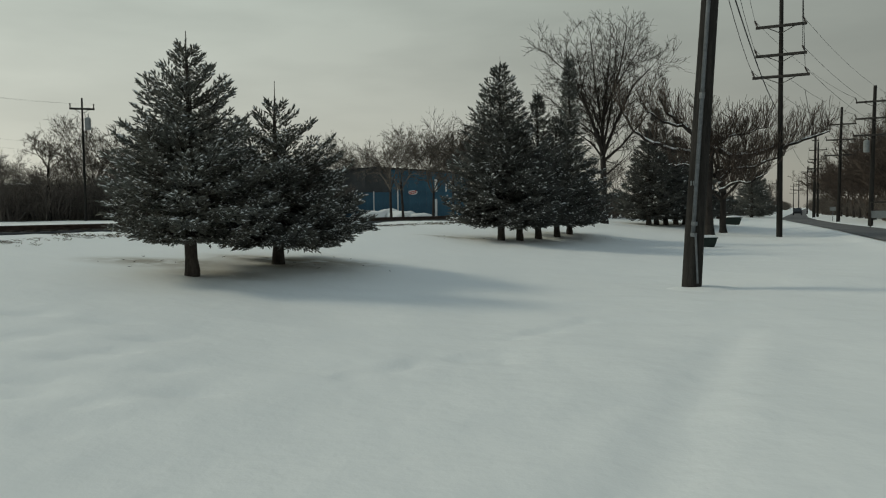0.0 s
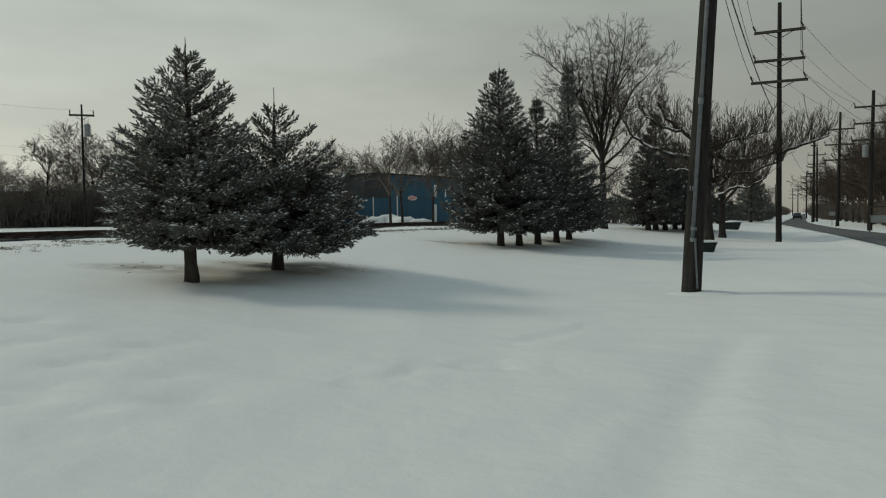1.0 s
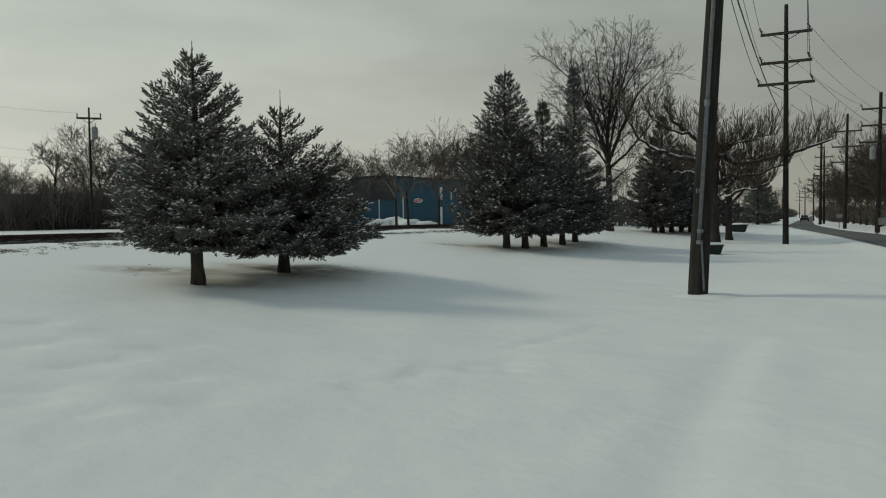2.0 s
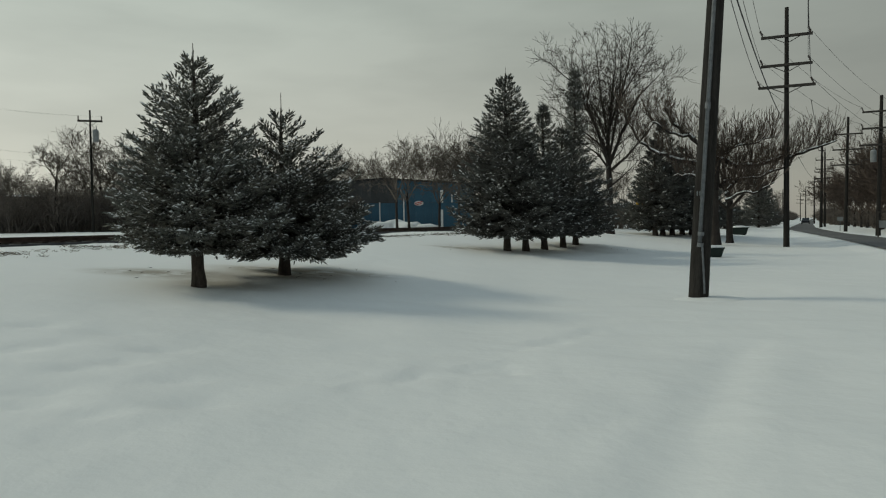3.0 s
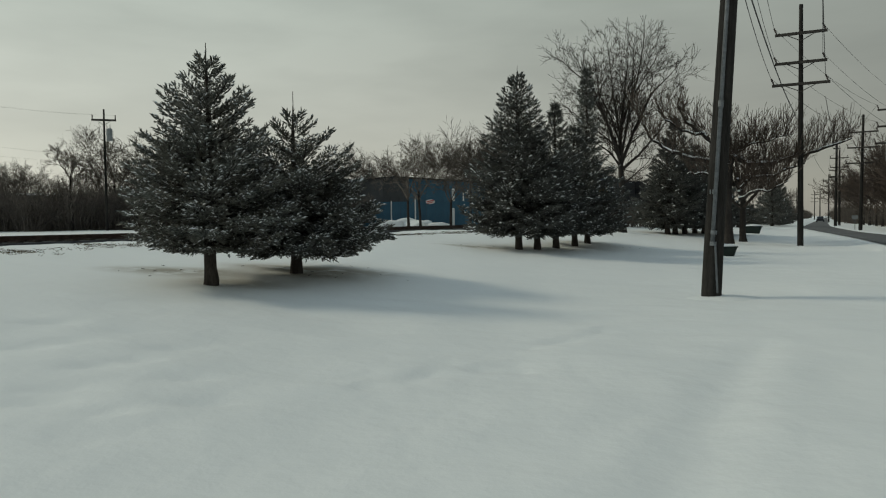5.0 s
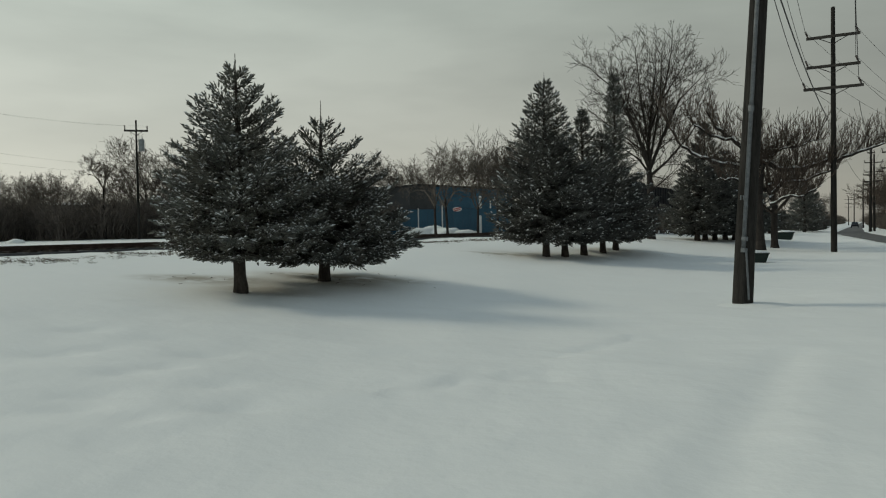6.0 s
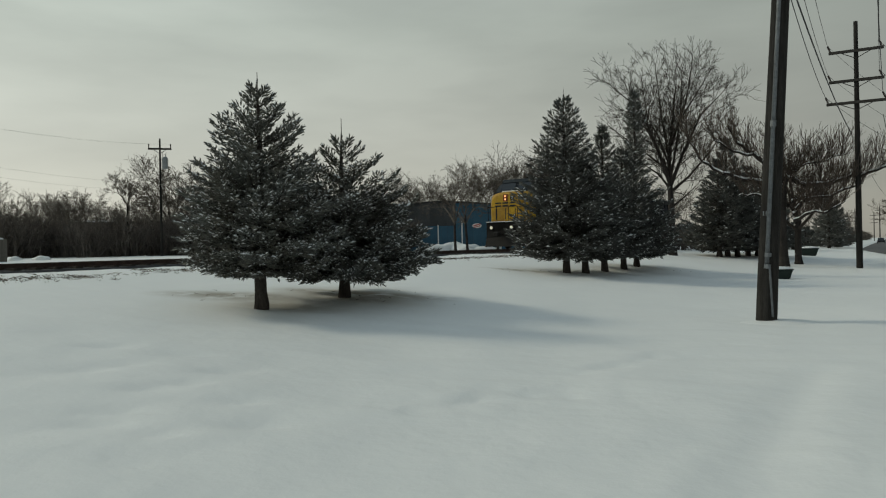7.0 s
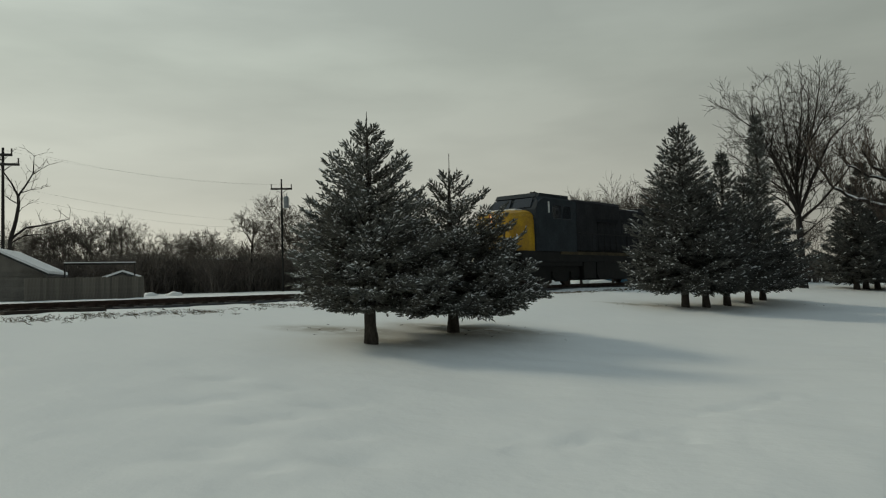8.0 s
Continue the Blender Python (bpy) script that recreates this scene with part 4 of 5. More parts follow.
line = "utility poles along the road"
THREE = ((11.67, 1.3), (10.09, 1.3), (8.91, 1.45))
pole_a, ends_a = utility_pole(4.98, 15.10, 13.4, 0.198, ((11.67, 1.1), (10.09, 1.1), (8.91, 1.1)), "leaning dark wooden utility pole with a steel conduit in the snow", line, lean=(0.056, -0.019), shift=0.48)
pole_b, ends_b = utility_pole(18.83, 42.08, 13.25, 0.165, THREE, "tall wooden utility pole with three crossarms in snow", line)
pole_c, ends_c = utility_pole(35.06, 61.68, 11.4, 0.20, ((10.1, 1.35), (8.75, 1.35), (7.4, 1.5)), "dark wooden utility pole with three crossarms and transformer", line, turn=-30, can=(6.5, -1), lean=(0.02, 0))
pole_d, ends_d = utility_pole(41.70, 79.36, 12.0, 0.19, ((10.2, 1.4), (8.6, 1.4), (7.0, 1.5)), "wooden utility pole with three crossarms beyond the road", line, turn=-26, lean=(0.02, 0))
pole_e, ends_e = utility_pole(57.31, 116.24, 13.2, 0.24, ((11.8, 0.5),), "thick wooden utility pole beside the road", line, turn=-24, lean=(0.012, 0))
far_poles = []
for (x, y, h) in ((62.5, 125.5, 12.5), (78, 158, 12.5), (92, 190, 12.0), (122, 258, 12.0), (150, 322, 12.0), (116, 262, 11.0), (138, 318, 11.0)):
    far_poles.append(utility_pole(x, y, h, 0.2, ((h - 1.4, 1.35), (h - 2.9, 1.35), (h - 4.4, 1.45)), "distant wooden utility pole with crossarms", line, turn=-26))


def dress_near_pole():
    """Conduit, clamp and tags on the leaning pole."""
    to = Vector((-0.20, -0.98, 0))
    rt = Vector((0.98, -0.20, 0))
    lean = Vector((0.056, -0.019, 1))

    def on(z, a, b):
        r = 0.198 - 0.005 * z
        return lean * z + to * (r * a) + rt * (r * b)
    bm = bmesh.new()
    rod(bm, on(1.12, 0.97, -0.25), on(12.5, 0.97, -0.32), 0.040, sides=10)
    part("conduit", bm, M_STEEL, pole_a, "grey galvanised steel conduit", True)
    bm = bmesh.new()
    rod(bm, on(0.16, 0.88, 0.52), on(1.15, 0.97, 0.0), 0.022, sides=8)
    part("ground_wire_guard", bm, M_STEEL, pole_a, "thin grey guard strip")
    for z in (1.13, 1.35):
        bm = rod(bmesh.new(), on(z - 0.04, 0.95, -0.18), on(z + 0.04, 0.95, -0.18), 0.062, sides=8)
        part("clamp", bm, M_STEEL, pole_a)
    bm = rod(bmesh.new(), on(3.80, 0.97, -0.27), on(3.92, 0.97, -0.27), 0.055, sides=10)
    part("coupling", bm, M_STEEL, pole_a)
    for s in (-0.78, -0.52):
        m = Matrix.Translation(on(2.15, 0.90, s)) @ Matrix.Rotation(math.atan2(to.y, to.x) - math.pi / 2, 4, "Z")
        part("tag", boxed(-0.011, 0.011, -0.008, 0.008, -0.045, 0.045, 0, m), M_GREYTANK, pole_a, "small pale tag")
    bm = bmesh.new()
    bmesh.ops.create_uvsphere(bm, u_segments=16, v_segments=8, radius=0.5)
    bmesh.ops.scale(bm, vec=(1.9, 1.2, 0.30), verts=bm.verts[:])
    ob = part("snow_mound", bm, M_SNOW, None, "", True)
    ob.location = (5.25, 15.06, ground_z(*uv(5.25, 15.06)) - 0.075)
    tagged(ob, "low mound of snow at the pole foot", "snow", kind="stuff")


dress_near_pole()
for a, b, sag in ((ends_a, ends_b, 0.5), (ends_b, ends_c, 0.5), (ends_c, ends_d, 0.4)):
    for i, (p, q) in enumerate(zip(a, b)):
        wire(p, q, sag, 0.011 if i < 4 else 0.014)
for i in range(6):
    wire(ends_d[i], far_poles[0][1][i], 0.7, 0.013)
    wire(far_poles[0][1][i], far_poles[1][1][i], 0.6, 0.014)
wire(ends_a[4] + Vector((0.05, 0, -0.35)), (18.55, 42.2, 7.3), 0.5, 0.022, "cable")
wire((18.55, 42.2, 7.3), pole_e.location + Vector((0.2, 0, 7.6)), 1.6, 0.015, "cable")
wire(ends_b[5] + Vector((0, 0, -1.2)), ends_d[4] + Vector((0, 0, -0.6)), 1.2, 0.016, "cable")


def polar(b, d):
    return d * math.sin(radians(b)), d * math.cos(radians(b))


back = "utility poles beyond the railway"
pole_l, ends_l = utility_pole(*polar(-25.35, 65.5), 9.6, 0.105, ((8.75, 0.9),), "wooden utility pole with transformer behind the railway", back, turn=20, can=(7.6, 1), tilt=0.0)
pole_m, ends_m = utility_pole(*polar(-43.6, 54), 9.55, 0.12, ((9.1, 0.55), (8.5, 0.95)), "wooden utility pole with two crossarms behind the railway", back, turn=30, tilt=0.0)
wire(ends_m[0], ends_l[0], 0.5, 0.003)
wire(ends_m[1], ends_l[1], 0.7, 0.003)
wire(pole_m.location + Vector((0.2, 0, 7.2)), pole_l.location + Vector((0.1, 0, 5.9)), 0.5, 0.004, "cable")
wire(pole_m.location + Vector((0.2, 0, 6.6)), pole_l.location + Vector((0.1, 0, 5.4)), 0.6, 0.004, "cable")
pole_n, ends_n = utility_pole(*polar(-36.5, 105), 8.6, 0.15, ((8.2, 0.5),), "short far wooden pole among the trees", back, turn=30, tilt=0.0)


# ---- buildings ----
def blue_building():
    b = -4.9
    x, y = polar(b, 85)
    t = thing("blue_building", pose(x, y, 0.9, 0, 0, -b), "long blue metal industrial building with a low gable", "building")
    half, eave, ridge, deep = 10.2, 5.05, 5.75, 26.0
    top = lambda px: ridge - (ridge - eave) * abs(px) / half
    bm = bmesh.new()
    prism(bm, [(-half, -0.5), (half, -0.5), (half, eave), (0, ridge), (-half, eave)], 0.06, deep)
    part("wall", bm, M_DULL, t)
    k = 0
    px = -half
    while px < half - 0.01:
        w = min(0.98, half - px)
        for z0, z1, upper in ((-0.3, 3.0, 0), (3.02, None, 1)):
            ztop = z1 if z1 else min(top(px), top(px + w)) - 0.05
            dull = upper and px < 1.4
            verts, faces = block_mesh(0, w - 0.015, 0.0, 0.055, z0, ztop)
            n = len(verts)
            for r in (0.16, 0.48, 0.80):
                v2, f2 = block_mesh(w * r, w * r + 0.05, -0.03, 0.0, z0, ztop)
                faces += [tuple(i + len(verts) for i in f) for f in f2]
                verts += v2
            piece("panel", mesh_from("panel", verts, faces, M_DULL if dull or px < -5.2 else M_BLUE), t, pose(px, 0, 0))
        px += 0.98
    bm = bmesh.new()
    prism(bm, [(-half - 0.3, eave - 0.08), (0, ridge - 0.06), (half + 0.3, eave - 0.08), (half + 0.3, eave + 0.08), (0, ridge + 0.12), (-half - 0.3, eave + 0.08)], -0.35, deep + 0.3)
    part("roof", bm, M_SHINGLE, t, "low dark metal roof")
    for px, z0, z1, w in ((-0.45, 0.0, 3.1, 0.13), (2.25, 0.1, 3.5, 0.15), (6.55, 0.1, 2.2, 0.26), (6.55, 3.0, 4.4, 0.30), (7.7, 3.0, 4.2, 0.14)):
        part("downpipe" if w < 0.2 else "trim_panel", boxed(px - w / 2, px + w / 2, -0.2, -0.05, z0, z1, 0.02), M_WHITE, t, "white painted metal")
    bm = bmesh.new()
    bmesh.ops.create_cone(bm, cap_ends=True, segments=20, radius1=0.42, radius2=0.42, depth=0.05, matrix=pose(3.95, -0.09, 2.95, 90, 0, 0) @ Matrix.Diagonal((1.25, 0.62, 1, 1)))
    sign = part("sign", bm, M_WHITE, t, "white and red painted sign shape")
    bm = boxed(-0.42, 0.42, -0.14, -0.12, 0.03, 0.14, 0.0, pose(3.95, 0, 2.95, 0, -14, 0))
    part("stripe", bm, M_RED, sign)
    bm = boxed(-0.40, 0.34, -0.15, -0.12, -0.15, -0.05, 0.0, pose(3.95, 0, 2.95, 0, -14, 0))
    part("stripe", bm, M_RED, sign)


blue_building()


def snow_heap(x, y, rx, ry, h, seed):
    bm = bmesh.new()
    bmesh.ops.create_icosphere(bm, subdivisions=3, radius=1.0)
    for v in bm.verts:
        v.co *= 1 + 0.35 * noise.noise(v.co * 1.7 + Vector((seed, 0, 0)))
    bmesh.ops.scale(bm, vec=(rx, ry, h), verts=bm.verts[:])
    ob = part("snow_mound", bm, M_SNOW, None, "", True)
    ob.location = (x, y, ground_z(*uv(x, y)) - 0.05)
    tagged(ob, "lumpy heap of ploughed white snow", "snow heap", "ploughed snow by the building")


for i, (b, rx, h) in enumerate(((-5.3, 1.8, 0.75), (-4.2, 1.5, 0.9), (-3.2, 1.6, 0.7), (-6.2, 1.2, 0.5), (-1.8, 1.8, 0.45), (-2.4, 1.2, 0.5))):
    snow_heap(*polar(b, 72 + i % 2), rx, 1.0, h, i * 3.1)
for i, b in enumerate((-34.6, -33.0)):
    snow_heap(*polar(b, 58), 0.6, 0.5, 0.3, i * 2.3 + 20)


def gable_house(name, m, half, deep, eave, ridge, wall, label, windows=(), category="house"):
    t = thing(name, m, label, category)
    bm = prism(bmesh.new(), [(-half, -0.4), (half, -0.4), (half, eave), (0, ridge), (-half, eave)], 0, deep)
    part("wall", bm, wall, t)
    slope = (ridge - eave) / half
    o = half + 0.35
    for name_, lo, hi, mat in (("roof", 0.02, 0.14, M_SHINGLE), ("roof_snow", 0.145, 0.30, M_FROST)):
        bm = prism(bmesh.new(), [(-o, ridge - slope * o + lo), (0, ridge + lo), (o, ridge - slope * o + lo), (o, ridge - slope * o + hi), (0, ridge + hi), (-o, ridge - slope * o + hi)], -0.4, deep + 0.4)
        part(name_, bm, mat, t, "thick snow on the roof" if lo > 0.1 else "")
    z = 0.15
    while z < eave - 0.05:
        part("siding_board", boxed(-half, half, -0.028, -0.003, z, z + 0.26, 0.0), wall, t)
        z += 0.30
    for (wx, wz, ww, wh) in windows:
        wf = part("window", boxed(wx - ww / 2 - 0.07, wx + ww / 2 + 0.07, -0.06, -0.03, wz - 0.07, wz + wh + 0.07, 0.01), M_WHITE, t, "white window frame")
        part("pane", boxed(wx - ww / 2, wx + ww / 2, -0.075, -0.062, wz, wz + wh), M_GLASS, wf, "dark glass pane")
    return t


gx, gy = polar(-44.0, 51)
gable_house("shed", pose(gx, gy, 1.0, 0, 0, 43.8 - 14), 2.5, 5.0, 1.8, 3.05, M_TAN, "tan sided outbuilding with thick snow on its roof")
gx, gy = polar(-36.4, 63)
gable_house("garden_shed", pose(gx, gy, 1.0, 0, 0, 40), 1.0, 2.4, 1.6, 1.95, M_TAN, "small pale garden shed with a snowy roof", category="shed")
gx, gy = polar(34.0, 92)
gable_house("house", pose(gx, gy, 0.0, 0, 0, -60), 4.2, 9.0, 3.1, 5.2, M_WHITE, "white sided house with snow on its roof", ((-2.2, 1.1, 0.9, 1.2), (0.2, 1.1, 0.9, 1.2), (2.4, 1.1, 0.9, 1.2)))


def low_building():
    b = -30.2
    x, y = polar(b, 92)
    t = thing("low_building", pose(x, y, 1.2, 0, 0, -b), "low dark flat-roofed building behind the scrub", "building")
    part("wall", boxed(-4.0, 3.2, 0, 8, -0.4, 3.6, 0.03), M_DULL, t)
    part("roof", boxed(-4.3, 3.5, -0.3, 8.3, 3.6, 3.8, 0.03), M_SHINGLE, t)
    part("roof_snow", boxed(-4.25, 3.45, -0.25, 8.2, 3.8, 4.0, 0.06), M_FROST, t, "level snow on the roof")


low_building()


def fence():
    x, y = polar(-38.2, 49.5)
    t = thing("fence", pose(x, y, 0.98, 0, 0, 38.2 + 4), "weathered grey-brown wooden board fence", "fence")
    me = mesh_from("board", *block_mesh(0, 0.170, 0, 0.022, 0.03, 1.52), M_FENCE)
    for i in range(40):
        piece("board", me, t, pose(-3.6 + 0.16 * i, -0.024 * (i % 2), random.uniform(-0.03, 0.02), 0, random.uniform(-0.5, 0.5), 0))
    for z in (0.35, 1.2):
        part("rail", boxed(-3.6, 2.8, 0.024, 0.07, z, z + 0.09), M_FENCE, t)
    for i in range(4):
        part("post", boxed(-3.6 + 2.1 * i, -3.5 + 2.1 * i, 0.072, 0.17, -0.3, 1.5), M_FENCE, t)


fence()


def pipe_frame():
    x, y = polar(-37.7, 52)
    t = thing("beam_frame", pose(x, y, 1.0, 0, 0, 41), "long horizontal beam on two thin posts with snow", "frame")
    part("beam", boxed(-2.1, 2.0, -0.06, 0.06, 2.3, 2.42, 0.01), M_ARM, t)
    part("snow", boxed(-2.1, 2.0, -0.05, 0.05, 2.425, 2.48, 0.01), M_FROST, t, "line of snow on the beam")
    for px in (-2.05, 1.95):
        part("post", rod(bmesh.new(), (px, 0, -0.2), (px, 0, 2.3), 0.045), M_ARM, t)


pipe_frame()


def sleeper_pile():
    u, v = uv(*polar(-43.4, 23.0))
    u = 19.4
    t = thing("sleeper_pile", pose(*xy(u, v + 0.3), 0.86, 0, 0, ALONG), "low pile of old brown railway sleepers", "timber pile")
    me = mesh_from("sleeper", *block_mesh(-1.25, 1.25, -0.12, 0.12, 0, 0.17), M_SLEEPER)
    for i, (a, b, z, r) in enumerate(((0, -0.3, 0, 2), (0.2, 0.0, 0, -1), (-0.1, 0.3, 0, 1), (0.1, -0.12, 0.172, 3), (-0.2, 0.16, 0.172, -2))):
        piece("sleeper", me, t, pose(a, b, z, 0, 0, r))


sleeper_pile()


# ---- small things ----
def planter(x, y, size, turn, label):
    t = thing("planter", pose(x, y, ground_z(*uv(x, y)) - 0.02, 0, 0, turn), label, "planter")
    bm = bmesh.new()
    r = bmesh.ops.create_cube(bm, size=1.0)
    bmesh.ops.scale(bm, vec=(0.9 * size, 0.5 * size, 0.40 * size), verts=bm.verts[:])
    bmesh.ops.translate(bm, vec=(0, 0, 0.2 * size), verts=bm.verts[:])
    for v in bm.verts:
        if v.co.z < 0.1 * size:
            v.co.x *= 0.72
            v.co.y *= 0.75
    bmesh.ops.bevel(bm, geom=bm.edges[:], offset=0.03 * size, segments=2, affect="EDGES")
    part("tub", bm, M_GREEN, t)
    part("rim", boxed(-0.48 * size, 0.48 * size, -0.28 * size, 0.28 * size, 0.385 * size, 0.425 * size, 0.012), M_GREEN, t)
    bm = bmesh.new()
    bmesh.ops.create_uvsphere(bm, u_segments=16, v_segments=8, radius=0.5)
    bmesh.ops.scale(bm, vec=(0.88 * size, 0.5 * size, 0.2 * size), verts=bm.verts[:])
    bmesh.ops.translate(bm, vec=(0, 0, 0.43 * size), verts=bm.verts[:])
    part("snow", bm, M_FROST, t, "rounded cap of snow", True)


planter(10.80, 30.80, 0.95, -20, "dark green tub capped with snow near the trees")
planter(*(72 * math.sin(radians(21.1)), 72 * math.cos(radians(21.1))), 1.6, -24, "large dark green tub capped with snow")


def car(m, label, snow=False):
    t = thing("car", m, label, "car", "cars")
    prof = [(-2.1, 0.35), (2.1, 0.35), (2.15, 0.75), (1.3, 0.92), (-1.9, 0.95), (-2.15, 0.8)]
    bm = prism(bmesh.new(), prof, -0.88, 0.88)
    bmesh.ops.bevel(bm, geom=bm.edges[:], offset=0.06, segments=2, affect="EDGES")
    body = part("body", bm, M_DARKCAR, t)
    bm = prism(bmesh.new(), [(-1.75, 0.93), (1.25, 0.93), (0.55, 1.45), (-1.3, 1.47)], -0.76, 0.76)
    bmesh.ops.bevel(bm, geom=bm.edges[:], offset=0.05, segments=2, affect="EDGES")
    part("cabin", bm, M_GLASS, t, "dark glazed cabin")
    part("roof", boxed(-1.25, 0.5, -0.72, 0.72, 1.46, 1.50, 0.015), M_FROST if snow else M_DARKCAR, t)
    if snow:
        part("bonnet_snow", boxed(1.0, 2.0, -0.75, 0.75, 0.88, 0.98, 0.03), M_FROST, t, "snow on the bonnet")
    for px in (-1.3, 1.35):
        for py in (-0.8, 0.8):
            w = part("wheel", rod(bmesh.new(), (0, -0.1, 0), (0, 0.1, 0), 0.33, sides=18), M_RUBBER, t)
            w.location = (px, py, 0.33)
            part("rim", rod(bmesh.new(), (0, -0.11, 0), (0, 0.11, 0), 0.19, sides=12), M_STEEL, w)
    for py in (-0.65, 0.65):
        part("headlight", boxed(2.08, 2.18, py - 0.17, py + 0.17, 0.62, 0.76, 0.02), M_DITCH, t, "pale headlight")
    return t


road_car = car(pose(*xy(2.3, 176), 0.05, 0, 0, ALONG), "dark car driving away on the asphalt road")
cx, cy = polar(-30.0, 73.5)
car(pose(cx, cy, ground_z(*uv(cx, cy)), 0, 0, 20), "dark parked car with snow on its roof among scrub", True)
cx, cy = polar(14.1, 95)
car(pose(cx, cy, ground_z(*uv(cx, cy)), 0, 0, 10), "dark parked car with snow on its roof", True)


def road_sign(x, y, h, w, label):
    t = thing("road_sign", pose(x, y, ground_z(*uv(x, y)) - 0.05, 0, 0, -26), label, "sign")
    part("post", rod(bmesh.new(), (0, 0, -0.2), (0, 0, h), 0.035), M_STEEL, t)
    part("plate", boxed(-w / 2, w / 2, -0.05, -0.04, h - 0.45, h, 0.0), M_GREYTANK, t, "plain back of a metal plate")


road_sign(*polar(27.4, 96), 1.6, 0.6, "small roadside sign on a thin post")


def sign_frame():
    x, y = polar(30.4, 66)
    t = thing("sign_frame", pose(x, y, 0, 0, 0, -30), "dark sign frame on two posts beside the road", "sign")
    for px in (-0.9, 0.9):
        part("post", boxed(px - 0.05, px + 0.05, -0.05, 0.05, -0.2, 1.9, 0.01), M_ARM, t)
    part("top_rail", boxed(-0.95, 0.95, -0.05, 0.05, 1.9, 2.0, 0.01), M_ARM, t)
    part("board", boxed(-0.85, 0.85, -0.02, 0.02, 0.75, 1.3, 0.01), M_GREYTANK, t, "grey blank board")


sign_frame()


def weeds():
    rng = random.Random(77)
    segs = []
    for i in range(4200):
        v = rng.uniform(-14, 60)
        u = 16.9 + rng.gauss(0, 0.42) + 0.4 * noise.noise((v * 0.25, 0, 0))
        if noise.noise((v * 0.45, 3, 0)) < -0.15 and rng.random() < 0.7:
            continue
        p = spot(u, v, -0.02)
        for k in range(rng.randint(2, 4)):
            h = rng.uniform(0.015, 0.075)
            q = p + Vector((rng.gauss(0, 0.06), rng.gauss(0, 0.06), h))
            segs.append((*(p + Vector((rng.gauss(0, 0.06), rng.gauss(0, 0.06), 0))), *q, 0.007, 0.004))
    ob = new("weeds", mesh_from("weeds", *tubes(segs, 3), M_WEED))
    tagged(ob, "dead brown weeds poking through snow by the railway", "weeds", kind="stuff")


weeds()


def fallen_twigs():
    rng = random.Random(5)
    segs = []
    for (x, y, r, n) in ((-5.9, 15.1, 1.2, 9), (-3.2, 16.6, 1.6, 12), (0.8, 27.8, 1.0, 6), (7.6, 34.2, 0.4, 4)):
        for i in range(n):
            px, py = x + rng.gauss(0, r * 0.6), y + rng.gauss(0, r * 0.3)
            p = Vector((px, py, ground_z(*uv(px, py)) + 0.005))
            a = rng.uniform(0, 6.28)
            segs.append((*p, *(p + Vector((math.cos(a) * 0.07, math.sin(a) * 0.07, rng.uniform(0, 0.02)))), 0.006, 0.003))
    ob = new("fallen_twigs", mesh_from("fallen_twigs", *tubes(segs, 3), M_BARK))
    tagged(ob, "scattered fallen twigs and litter on the snow", "litter", kind="stuff")


fallen_twigs()


